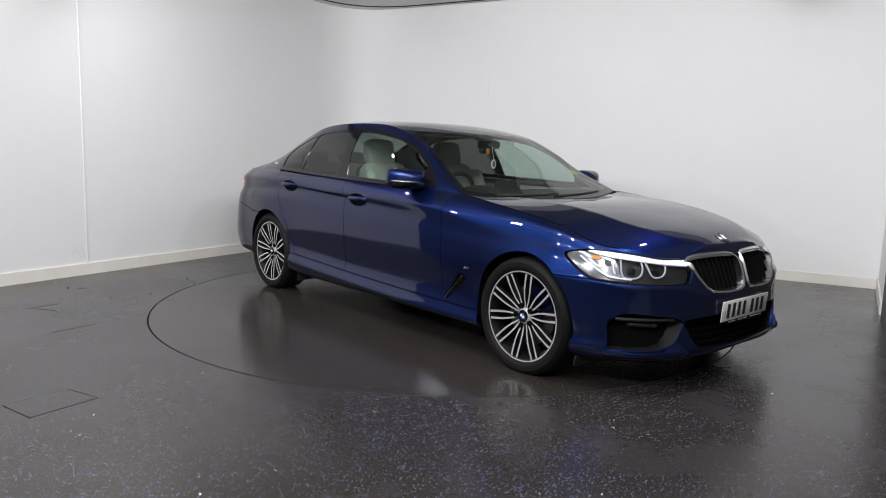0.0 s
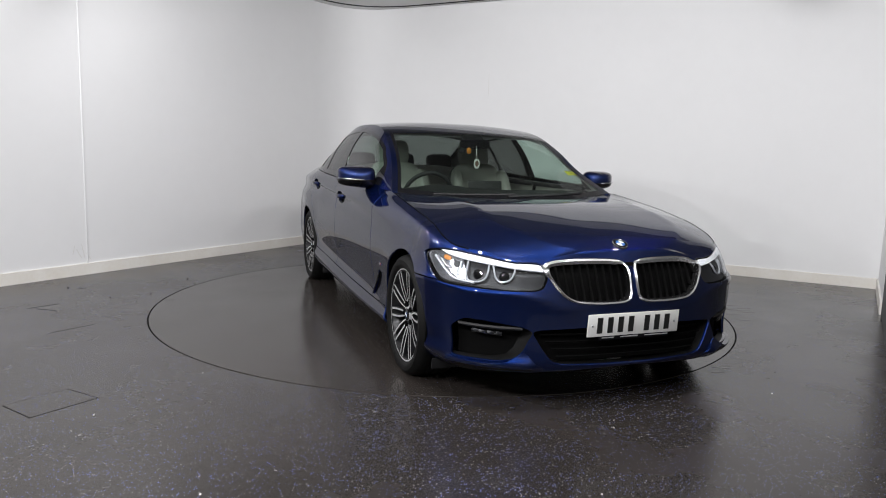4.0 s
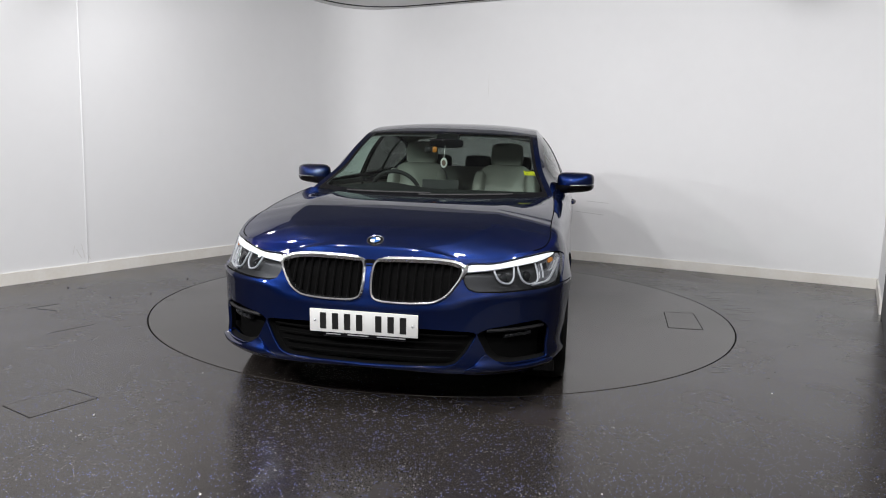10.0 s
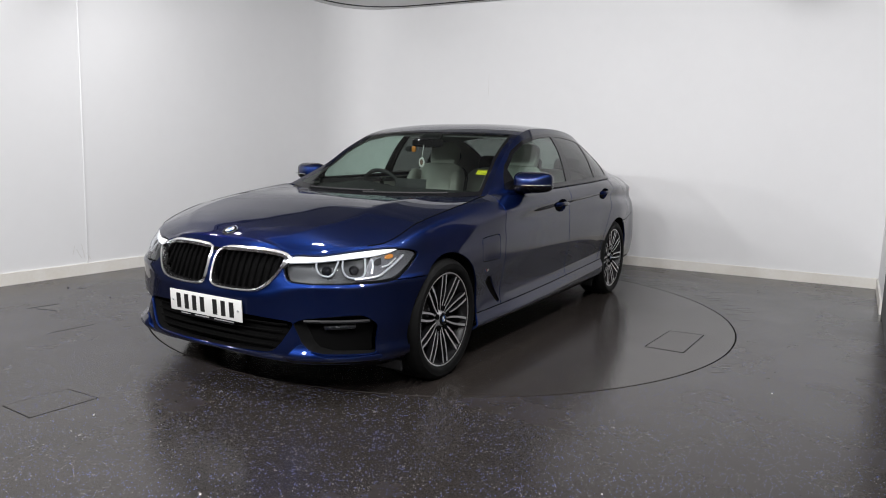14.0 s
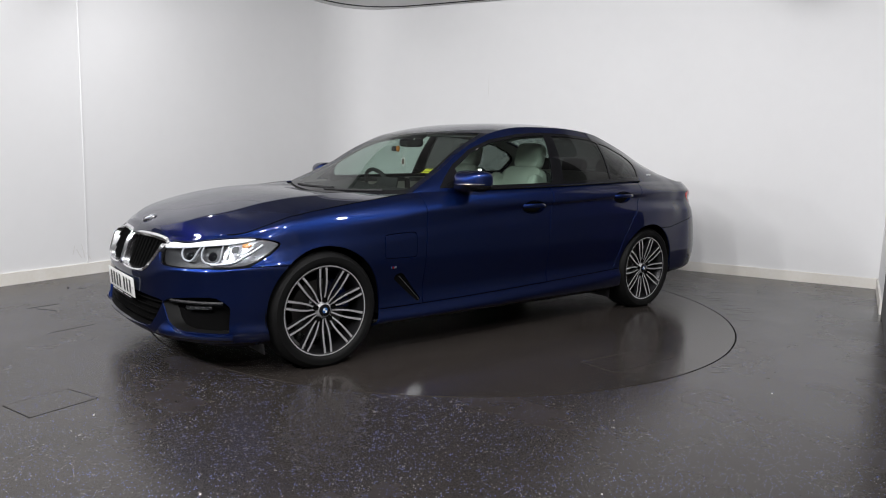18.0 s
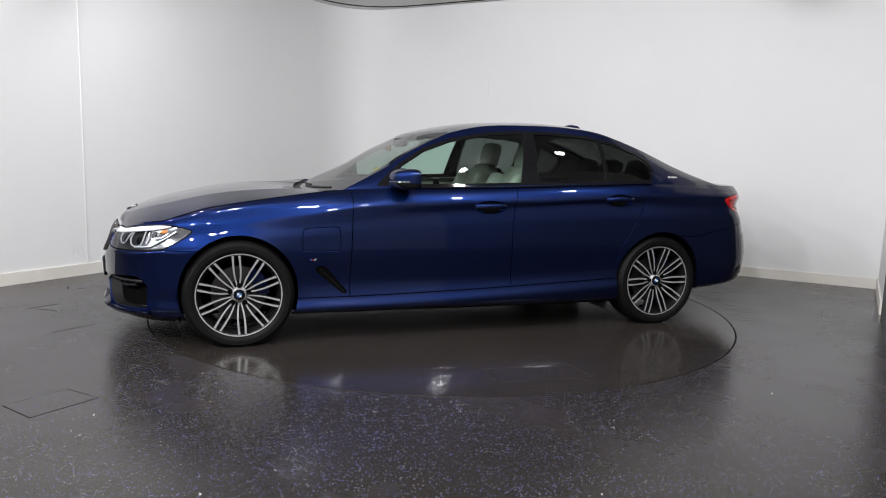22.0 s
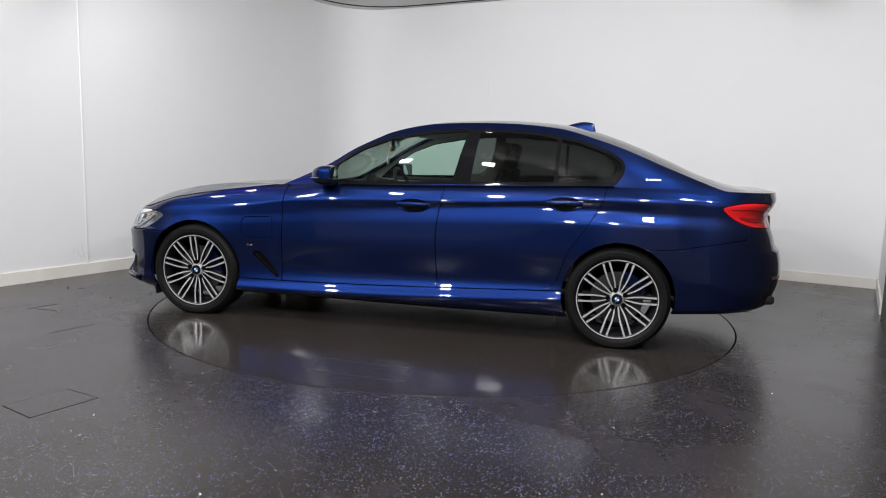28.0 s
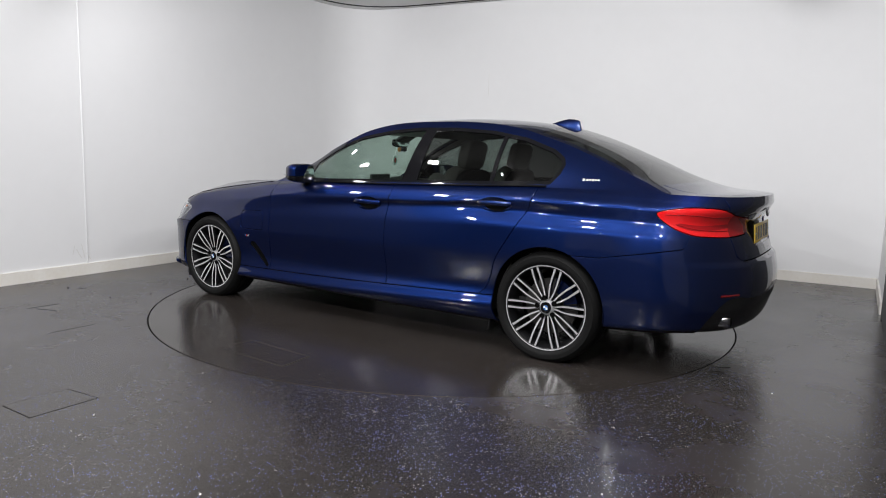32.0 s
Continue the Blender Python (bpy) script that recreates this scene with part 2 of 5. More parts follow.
def tube(points, radius, sides=8, closed=False, flat=1.0, up=(0, 0, 1)):
    """A bmesh tube along points; flat squeezes it along up."""
    bm = bmesh.new()
    pts = [Vector(p) for p in points]
    n = len(pts)
    rings = []
    for i, p in enumerate(pts):
        a = pts[(i - 1) % n] if closed or i else p
        b = pts[(i + 1) % n] if closed or i < n - 1 else p
        d = (b - a).normalized()
        side = d.cross(Vector(up))
        side = side.normalized() if side.length > 1e-4 else d.orthogonal().normalized()
        top = side.cross(d).normalized()
        rings.append([bm.verts.new(p + radius * (math.cos(w) * side + flat * math.sin(w) * top))
                      for w in (2 * math.pi * j / sides for j in range(sides))])
    for i in range(n if closed else n - 1):
        p, q = rings[i], rings[(i + 1) % n]
        for j in range(sides):
            bm.faces.new((p[j], p[(j + 1) % sides], q[(j + 1) % sides], q[j]))
    if not closed:
        bm.faces.new(rings[0])
        bm.faces.new(rings[-1])
    return bm


# ---------------------------------------------------------------- the room
CORNER_B = Vector((-1.33, 4.17))          # where left and back wall would meet
CORNER_R = Vector((4.32, 1.24))           # back and right wall
DOWN_LEFT = Vector((-0.507, -0.862)).normalized()
ROUND = 0.70                              # radius of the soft back corner
END_L = CORNER_B + DOWN_LEFT * 11.0
END_R = CORNER_R + DOWN_LEFT * 11.34


def wall_run(name, line, height, thick, material, label, z0=0.0, kind="structure", inward=False):
    """An upright strip of wall along a line of plan points, its thickness to the right of the line."""
    pts = [Vector(p) for p in line]
    n = len(pts)
    off = []
    for i in range(n):
        a, b = pts[max(i - 1, 0)], pts[min(i + 1, n - 1)]
        d = (b - a).normalized()
        off.append(pts[i] + thick * Vector((-d.y, d.x)))
    bm = bmesh.new()
    rows = []
    for p, o in zip(pts, off):
        rows.append([bm.verts.new((q.x, q.y, z)) for q, z in ((p, z0), (p, z0 + height), (o, z0 + height), (o, z0))])
    for a, b in zip(rows, rows[1:]):
        for j in range(4):
            bm.faces.new((a[j], b[j], b[(j + 1) % 4], a[(j + 1) % 4]))
    bm.faces.new(rows[0])
    bm.faces.new(rows[-1])
    return tagged(part(name, bm, material, None, "", 40), label, "wall", kind=kind)


def rounded_corner(r):
    d1, d2 = DOWN_LEFT, (CORNER_R - CORNER_B).normalized()
    a, b = CORNER_B + d1 * r, CORNER_B + d2 * r
    out = []
    for i in range(13):
        t = i / 12
        out.append(a * (1 - t) ** 2 + CORNER_B * 2 * t * (1 - t) + b * t * t)
    return out


BEND = rounded_corner(ROUND)
DIR_B = (CORNER_R - CORNER_B).normalized()
WHITE_L, WHITE_R = CORNER_B + DOWN_LEFT * 5.4, CORNER_R + DOWN_LEFT * 1.4   # the white walls end here, outside the view; toned walls added beyond for reflections
wall_run("wall_left", [WHITE_L, CORNER_B + DOWN_LEFT * 3.91], CEIL, 0.15, M_WALL, "white painted studio wall panel with scuffs near its foot")
wall_run("wall_back", [CORNER_B + DOWN_LEFT * 3.906] + BEND + [CORNER_R], CEIL, 0.15, M_WALL, "white painted studio wall with a softly rounded corner")
wall_run("wall_right", [CORNER_R, WHITE_R], CEIL, 0.15, M_WALL, "plain white painted studio side wall")
# added walls close the room; their tones darken or brighten the paint's reflections
wall_run("wall_left_added", [END_L, WHITE_L], CEIL, 0.15, M_ADDED_DARK, "added charcoal end of the side wall, out of view, darkens reflections in the car")
NEAR_R = CORNER_R + DOWN_LEFT * 5.2
wall_run("wall_right_added", [WHITE_R, NEAR_R], CEIL, 0.15, M_ADDED_DARK, "added charcoal part of the side wall, darkens reflections in the car")
wall_run("wall_near_added", [NEAR_R, END_R], CEIL, 0.15, M_ADDED_NEAR, "added grey side wall beside the camera, out of view, tones reflections in the car")
FRONT_JOINT = END_R + (END_L - END_R) * 0.62
wall_run("wall_front_added", [END_R, FRONT_JOINT], CEIL, 0.15, M_WALL, "added white wall behind the camera, out of view, brightens reflections in the car")
wall_run("wall_front_added_dark", [FRONT_JOINT, END_L], CEIL, 0.15, M_ADDED_GREY, "added grey end of the wall behind the camera, darkens reflections in the car")


def skirting(name, line, label):
    h, d = 0.105, 0.016
    ob = wall_run(name, line, h, -d, M_SKIRT, label)
    return ob


skirting("baseboard_left", [WHITE_L] + BEND[:7], "cream skirting board, grimy along its foot")
skirting("baseboard_back", BEND[6:] + [CORNER_R], "cream skirting board along the back wall")
skirting("baseboard_right", [CORNER_R, WHITE_R], "cream skirting board along the side wall")

R_TABLE = 2.228


def floor_mesh():
    """Floor sheet with a round hole for the turntable."""
    bm = bmesh.new()
    n = 128
    inner = [bm.verts.new((R_TABLE * math.cos(2 * math.pi * i / n), R_TABLE * math.sin(2 * math.pi * i / n), 0)) for i in range(n)]
    low = [bm.verts.new((v.co.x, v.co.y, -0.05)) for v in inner]
    outer = [bm.verts.new((12 * math.cos(2 * math.pi * i / n), 12 * math.sin(2 * math.pi * i / n), 0)) for i in range(n)]
    for i in range(n):
        j = (i + 1) % n
        bm.faces.new((inner[i], outer[i], outer[j], inner[j]))
        bm.faces.new((low[i], inner[i], inner[j], low[j]))
    bm.faces.new(low)
    return bm


tagged(part("floor", floor_mesh(), M_FLOOR, None, "", 30), "dark speckled rubber floor with a damp sheen", "floor", kind="structure")

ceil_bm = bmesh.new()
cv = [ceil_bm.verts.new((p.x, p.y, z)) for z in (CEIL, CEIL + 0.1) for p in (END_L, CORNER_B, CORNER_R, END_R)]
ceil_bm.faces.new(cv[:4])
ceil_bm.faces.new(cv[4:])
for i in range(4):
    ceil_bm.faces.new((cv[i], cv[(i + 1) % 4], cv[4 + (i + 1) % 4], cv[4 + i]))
tagged(part("ceiling", ceil_bm, M_CEIL, None), "studio ceiling out of view, toned dark grey to keep reflections dark", "ceiling", kind="structure")
# pale strip added under the ceiling so that its visible edge looks lit
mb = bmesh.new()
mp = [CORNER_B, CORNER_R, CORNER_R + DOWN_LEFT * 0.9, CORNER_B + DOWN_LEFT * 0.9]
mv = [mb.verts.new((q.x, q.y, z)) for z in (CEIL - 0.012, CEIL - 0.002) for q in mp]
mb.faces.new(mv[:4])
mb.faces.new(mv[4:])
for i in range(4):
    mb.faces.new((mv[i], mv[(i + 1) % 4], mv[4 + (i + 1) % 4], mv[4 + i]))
tagged(part("ceiling_lit_strip", mb, M_CEIL_LIT, None), "strip of ceiling along the back wall, coloured pale to look lit", "ceiling", kind="structure")

# turntable
turntable = new("turntable")
tagged(turntable, "flush round turntable of dark speckled rubber", "turntable")
part("deck", lathe([(0.0, 0.0), (R_TABLE - 0.011, 0.0), (R_TABLE - 0.009, -0.004), (R_TABLE - 0.009, -0.045), (0, -0.045)], 160, "z"), M_DECK, turntable)
# black ring stands in for the shade inside the gap round the deck
part("edge_gap", lathe([(R_TABLE - .0085, -.003), (R_TABLE - .001, -.003), (R_TABLE - .001, -.03)], 160, "z"), mat("edge_gap_black", (.005, .005, .005), .9, 0, 0, .1), turntable, "black ring drawn for the shaded open gap round the deck")

# ceiling lamps
for (lx, ly), watts, drop, aside in LAMPS:
    lamp = tagged(new("ceiling_lamp"), "square white flood lamp hung under the ceiling, lit; the 8.3 m row is added", "lamp", "ceiling flood lamps")
    below = Vector((lx, ly, 0))
    at = look((lx, ly, CEIL - drop), below.lerp(Vector((*LAMP_AIM.xy, 0)), .3) if drop > .3 else LAMP_AIM + aside.to_3d())
    lamp.matrix_basis = at
    part("housing", boxed((0.19, 0.19, 0.04), pose(0, 0, 0.022), 0.006), M_BLACK, lamp)
    part("diffuser", boxed((0.15, 0.15, 0.006), pose(0, 0, 0.001), 0.002), M_LAMP, lamp, "glowing white diffuser")
    up = at.inverted() @ Vector((lx, ly, CEIL))
    part("hanger", tube([(0, 0, 0.02), up], 0.012, 8), M_BLACK, lamp, "black hanger rod")
    data = bpy.data.lights.new("lamp_light", "AREA")
    data.shape, data.size, data.energy, data.color = "SQUARE", 0.13, watts, (0.99, 0.985, 1.0)
    glow = new("lamp_light", data)
    glow.matrix_basis = at @ pose(0, 0, -0.01)


# ---------------------------------------------------------------- car body surfaces
# Car space: x forward, y to the car's left, z up, origin on the ground midway between the axles.
# Round the body a place is named by k: k = x along the flanks, 1.6 to 2.6 round the nose to its middle,
# -2.0 to -3.0 round the tail to its middle.
AXLE, HUB_Z, TYRE_R, ARCH_R = 1.4875, 0.322, 0.334, 0.354
NOSE_X, TAIL_X = 1.6, -2.0


def level(z, y, nose, tail):
    return along(z), along(y), nose, tail


LEVELS = []
LEVELS.append(level([(2.6, .19), (2.2, .17), (1.9, .16), (1.6, .165), (1.1, .18), (0, .172), (-1.1, .17), (-1.6, .22), (-1.9, .245), (-2.3, .27), (-3, .25)],
          [(2.6, .86), (1.1, .85), (-1.1, .85), (-3, .84)], 2.255, -2.502))
LEVELS.append(level([(2.6, .215), (2.2, .2), (1.6, .2), (1.1, .193), (0, .195), (-1.1, .205), (-1.6, .25), (-1.9, .275), (-2.3, .3), (-3, .28)],
          [(2.6, .9), (1.1, .905), (0, .91), (-1.1, .91), (-2, .89), (-3, .88)], 2.320, -2.535))
LEVELS.append(level([(2.6, .24), (1.6, .25), (1.1, .226), (-1, .282), (-1.6, .34), (-2, .37), (-3, .36)],
          [(2.6, .915), (1.1, .936), (0, .944), (-1, .94), (-2, .905), (-3, .9)], 2.330, -2.562))
LEVELS.append(level([(2.6, .28), (1.6, .3), (1.1, .287), (-1, .344), (-1.6, .38), (-2, .41), (-3, .41)],
          [(2.6, .92), (1.6, .922), (1.1, .918), (0, .92), (-1, .918), (-1.6, .925), (-2, .91), (-3, .905)], 2.327, -2.576))
LEVELS.append(level([(2.6, .37), (1.6, .38), (0, .385), (-.6, .4), (-1, .41), (-2, .47), (-3, .47)],
          [(2.6, .925), (1.49, .932), (1, .905), (.5, .902), (-.6, .903), (-1, .906), (-1.5, .936), (-2, .915), (-3, .9)], 2.317, -2.580))
LEVELS.append(level([(2.6, .55), (1.6, .58), (0, .6), (-1, .62), (-2, .64), (-3, .62)],
          [(2.6, .915), (1.49, .943), (1, .931), (-1, .936), (-1.5, .951), (-2, .914), (-3, .89)], 2.303, -2.548))
LEVELS.append(level([(2.6, .605), (1.8, .62), (1.49, .65), (1.1, .67), (.7, .70), (0, .735), (-.6, .76), (-1, .775), (-1.5, .785), (-2, .78), (-3, .74)],
          [(2.6, .907), (1.8, .922), (1.49, .932), (1, .93), (0, .928), (-.6, .93), (-1, .936), (-1.5, .947), (-1.8, .928), (-2, .902), (-3, .87)], 2.289, -2.513))
LEVELS.append(level([(2.6, .66), (1.8, .67), (1.49, .72), (1.1, .745), (.714, .788), (.188, .829), (-.56, .872), (-.94, .887), (-1.31, .887), (-1.7, .877), (-2.03, .873), (-3, .85)],
          [(2.6, .895), (1.8, .905), (1.49, .912), (1.1, .92), (.7, .922), (0, .914), (-.6, .911), (-1, .91), (-1.5, .905), (-1.8, .886), (-2, .866), (-3, .84)], 2.270, -2.474))
LEVELS.append(level([(2.6, .705), (2.2, .69), (1.9, .715), (1.6, .775), (1.126, .805), (.714, .86), (.377, .877), (0, .891), (-.56, .905), (-.94, .925), (-1.31, .946), (-1.69, .943), (-2.03, .936), (-3, .93)],
          [(2.6, .88), (1.9, .89), (1.6, .892), (1.126, .914), (.7, .923), (0, .928), (-.6, .928), (-1, .928), (-1.5, .917), (-1.8, .89), (-2, .864), (-3, .83)], 2.245, -2.514))
LEVELS.append(level([(2.6, .735), (2.3, .71), (2.1, .725), (1.9, .742), (1.6, .835), (1.2, .882), (.82, .932), (.4, .948), (0, .955), (-.6, .97), (-1, .985), (-1.4, 1.0), (-1.8, .995), (-2.1, .985), (-3, .97)],
          [(2.6, .865), (1.9, .875), (1.6, .858), (1.2, .868), (.82, .86), (.4, .895), (0, .9), (-.6, .9), (-1, .9), (-1.4, .882), (-1.8, .84), (-2.1, .805), (-3, .79)], 2.223, -2.532))
LEVELS.append(level([(2.6, .752), (2.45, .75), (2.33, .724), (2.2, .73), (2.06, .748), (1.9, .764), (1.75, .805), (1.588, .859), (1.434, .886), (1.164, .925), (.82, .965), (.576, .974), (-.185, .99), (-.95, 1.015), (-1.4, 1.03),
           (-1.8, 1.03), (-2.1, 1.024), (-2.6, 1.018), (-3, 1.018)],
          [(2.6, .855), (1.9, .855), (1.6, .815), (1.4, .82), (1.1, .815), (.85, .805), (.6, .84), (.3, .865), (-.2, .87), (-.95, .867), (-1.4, .845), (-1.8, .79), (-2.1, .75), (-3, .74)], 2.208, -2.527))


def round_body(k, lev):
    """Place on the body's level lev at k."""
    z, y, nose, tail = LEVELS[lev]
    k = np.asarray(k, float)
    w = y(k)
    pn = np.radians(90 * np.clip(2.6 - k, 0, 1))
    pt = np.radians(90 * np.clip((k + 3.0) / 1.0, 0, 1))
    x = np.where(k > NOSE_X, NOSE_X + (nose - NOSE_X) * np.cos(pn) ** 0.77, np.where(k < TAIL_X, TAIL_X + (tail - TAIL_X) * np.cos(pt) ** 0.785, k))
    w = w * np.where(k > NOSE_X, np.sin(pn) ** 0.77, np.where(k < TAIL_X, np.sin(pt) ** 0.785, 1.0))
    return np.stack([x, w, z(k)], -1)


class Skin:
    """A grid surface that can be cut along lines, with its k value and smooth normals carried along."""

    def __init__(self, V, K, N, F):
        self.V, self.K, self.N, self.F = V, K, N, F

    @staticmethod
    def grid(P, K=None, outward=(0, 1, 0)):
        a, b, _ = P.shape
        V = P.reshape(-1, 3)
        i = np.arange(a * b).reshape(a, b)
        F = np.stack([i[:-1, :-1], i[1:, :-1], i[1:, 1:], i[:-1, 1:]], -1).reshape(-1, 4)
        n = np.cross(V[F[:, 2]] - V[F[:, 0]], V[F[:, 3]] - V[F[:, 1]])
        if (n @ np.array(outward, float)).sum() < 0:
            F, n = F[:, ::-1], -n
        N = np.zeros_like(V)
        for c in range(4):
            np.add.at(N, F[:, c], n)
        N /= np.maximum(np.linalg.norm(N, axis=1, keepdims=True), 1e-12)
        return Skin(V, np.zeros(len(V)) if K is None else K.reshape(-1), N, [tuple(f) for f in F])

    def cut(self, field, gap=0.0):
        """Splits the skin where field(V, K) is zero: (negative side, positive side), gap metres of field left open."""
        d = field(self.V, self.K)
        return self._keep(-d - gap / 2), self._keep(d - gap / 2)

    def _keep(self, s):
        V, K, N = [self.V], [self.K], [self.N]
        count, made, faces = len(self.V), {}, []
        newV, newK, newN = [], [], []
        inside = s > 0
        for f in self.F:
            marks = [inside[i] for i in f]
            if all(marks):
                faces.append(f)
                continue
            if not any(marks):
                continue
            out = []
            for a, b in zip(f, f[1:] + f[:1]):
                if inside[a]:
                    out.append(a)
                if inside[a] != inside[b]:
                    e = (a, b) if a < b else (b, a)
                    if e not in made:
                        t = s[e[0]] / (s[e[0]] - s[e[1]])
                        made[e] = count + len(newV)
                        newV.append(self.V[e[0]] * (1 - t) + self.V[e[1]] * t)
                        newK.append(self.K[e[0]] * (1 - t) + self.K[e[1]] * t)
                        newN.append(self.N[e[0]] * (1 - t) + self.N[e[1]] * t)
                    out.append(made[e])
            if len(out) > 2:
                faces.append(tuple(out))
        if newV:
            V.append(np.array(newV)), K.append(np.array(newK)), N.append(np.array(newN))
        V, K, N = np.vstack(V), np.concatenate(K), np.vstack(N)
        used = np.unique(np.array([i for f in faces for i in f], int)) if faces else np.zeros(0, int)
        back = np.full(len(V), -1)
        back[used] = np.arange(len(used))
        N = N[used]
        N = N / np.maximum(np.linalg.norm(N, axis=1, keepdims=True), 1e-12) if len(N) else N
        return Skin(V[used], K[used], N, [tuple(back[i] for i in f) for f in faces])

    def mirrored(self):
        m = np.array([1, -1, 1.0])
        return Skin(self.V * m, self.K, self.N * m, [f[::-1] for f in self.F])

    def shifted(self, d):
        return Skin(self.V + self.N * d, self.K, self.N, self.F)

    def joined(self, other):
        n = len(self.V)
        return Skin(np.vstack([self.V, other.V]), np.concatenate([self.K, other.K]), np.vstack([self.N, other.N]),
                    self.F + [tuple(i + n for i in f) for f in other.F])

    def rimmed(self, depth):
        """Adds a turned-in edge all round."""
        count = {}
        for f in self.F:
            for a, b in zip(f, f[1:] + f[:1]):
                e = (min(a, b), max(a, b))
                count[e] = None if e in count else (a, b)
        rim = [e for e in count.values() if e]
        idx = sorted({i for e in rim for i in e})
        n = len(self.V)
        where = {v: n + j for j, v in enumerate(idx)}
        where2 = {v: n + len(idx) + j for j, v in enumerate(idx)}
        V = np.vstack([self.V, self.V[idx] - self.N[idx] * 0.0015, self.V[idx] - self.N[idx] * depth])
        side = np.zeros((len(idx), 3))
        loc = {v: j for j, v in enumerate(idx)}
        for a, b in rim:
            out = np.cross(self.V[b] - self.V[a], self.N[a])
            for q in (a, b):
                side[loc[q]] += out
        side /= np.maximum(np.linalg.norm(side, axis=1, keepdims=True), 1e-12)
        mid = self.N[idx] * 0.5 + side
        mid /= np.maximum(np.linalg.norm(mid, axis=1, keepdims=True), 1e-12)
        V[n:n + len(idx)] += side * 0.0012
        V[n + len(idx):] += side * 0.0012
        N = np.vstack([self.N, mid, side])
        F = list(self.F)
        for a, b in rim:
            F.append((b, a, where[a], where[b]))
            F.append((where[b], where[a], where2[a], where2[b]))
        return Skin(V, np.concatenate([self.K, self.K[idx], self.K[idx]]), N, F)

    def made(self, name, material, parent, label="", rim=0.012):
        s = self.rimmed(rim) if rim else self
        return mesh_object(name, s.V, s.F, material, parent, label, s.N)


def flat_distance(P, line):
    """Signed distance of plan points P to a closed line, negative inside."""
    a = np.array(line, float)
    b = np.roll(a, -1, axis=0)
    out = np.full(len(P), 1e9)
    inside = np.zeros(len(P), bool)
    for (ax, ay), (bx, by) in zip(a, b):
        ex, ey = bx - ax, by - ay
        l2 = ex * ex + ey * ey + 1e-18
        t = np.clip(((P[:, 0] - ax) * ex + (P[:, 1] - ay) * ey) / l2, 0, 1)
        out = np.minimum(out, np.hypot(P[:, 0] - ax - t * ex, P[:, 1] - ay - t * ey))
        cross = ((ay > P[:, 1]) != (by > P[:, 1])) & (P[:, 0] < ex * (P[:, 1] - ay) / (ey + 1e-18) + ax)
        inside ^= cross
    return np.where(inside, -out, out)


def by_side(line):
    return lambda V, K: flat_distance(V[:, [0, 2]], line)


def by_front(line):
    return lambda V, K: flat_distance(V[:, [1, 2]], line)


def by_round(line):
    return lambda V, K: flat_distance(np.stack([K, V[:, 2]], -1), line)


def by_top(line):
    return lambda V, K: flat_distance(V[:, [0, 1]], line)


def left_of(table):
    """Field along a shut line x = f(z)."""
    f = along([(z, x) for x, z in table])
    lo, hi = min(z for _, z in table), max(z for _, z in table)
    return lambda V, K: V[:, 0] - f(np.clip(V[:, 2], lo, hi))


def arch(V, K, x, r=ARCH_R):
    return np.hypot(V[:, 0] - x, V[:, 2] - 0.336) - r


# ---- flank surface of the car's left side
KS = np.concatenate([np.linspace(2.6, 1.6, 44)[:-1], np.linspace(1.6, -2.0, 187)[:-1], np.linspace(-2.0, -3.0, 50)])
STEP = 10
lev_pts = np.stack([round_body(KS, i) for i in range(len(LEVELS))], 1)
vv = np.linspace(0, len(LEVELS) - 1, (len(LEVELS) - 1) * STEP + 1)
net = np.zeros((len(KS), len(vv), 3))
for c in range(len(KS)):
    for d in range(3):
        net[c, :, d] = along(list(enumerate(lev_pts[c, :, d])))(vv)
RIDGE = along([(1.6, .612), (1.75, .606), (1.92, .585), (2.05, .567), (2.2, .567), (2.31, .55), (2.4, .512), (2.6, .497)])
for c in np.nonzero(KS > NOSE_X)[0]:
    off = net[c, :, 2] - RIDGE(KS[c])
    lift = .011 * np.where(off > 0, np.exp(-off / .022), np.exp(off / .05)) * min(1.0, (KS[c] - NOSE_X) / .3)
    way = np.array([math.cos(math.radians(90 * (2.6 - KS[c]))), math.sin(math.radians(90 * (2.6 - KS[c])))])
    net[c, :, 0] += lift * way[0]
    net[c, :, 1] += lift * way[1] * min(1.0, (2.6 - KS[c]) / .3)
# ledge of the rear bumper under the boot
for c in np.nonzero(KS < -2.2)[0]:
    z = net[c, :, 2]
    lift = .02 * np.where(z > .60, np.clip((.662 - z) / .014, 0, 1), np.exp(-((.60 - z) / .13) ** 2)) * min(1.0, (-2.2 - KS[c]) / .4)
    net[c, :, 0] -= lift
flank = Skin.grid(net, np.repeat(KS[:, None], len(vv), 1))

# ---- top surface: windscreen, roof, rear screen, deck
TOP_EDGE = len(LEVELS) - 1


def edge_at(k):
    return tuple(float(q) for q in round_body(k, TOP_EDGE))


RAIL = [edge_at(.84), (.55, .722, 1.108), (.37, .685, 1.22), (.2, .662, 1.304), (.05, .645, 1.362), (-.19, .627, 1.41), (-.5, .622, 1.425), (-.8, .617, 1.422),
        (-1.08, .612, 1.394), (-1.3, .606, 1.335), (-1.5, .604, 1.268), (-1.75, .615, 1.166), (-1.95, .66, 1.087), edge_at(-2.1), edge_at(-2.25), edge_at(-2.4),
        edge_at(-2.55), edge_at(-2.7), edge_at(-2.85), edge_at(-3.0)]
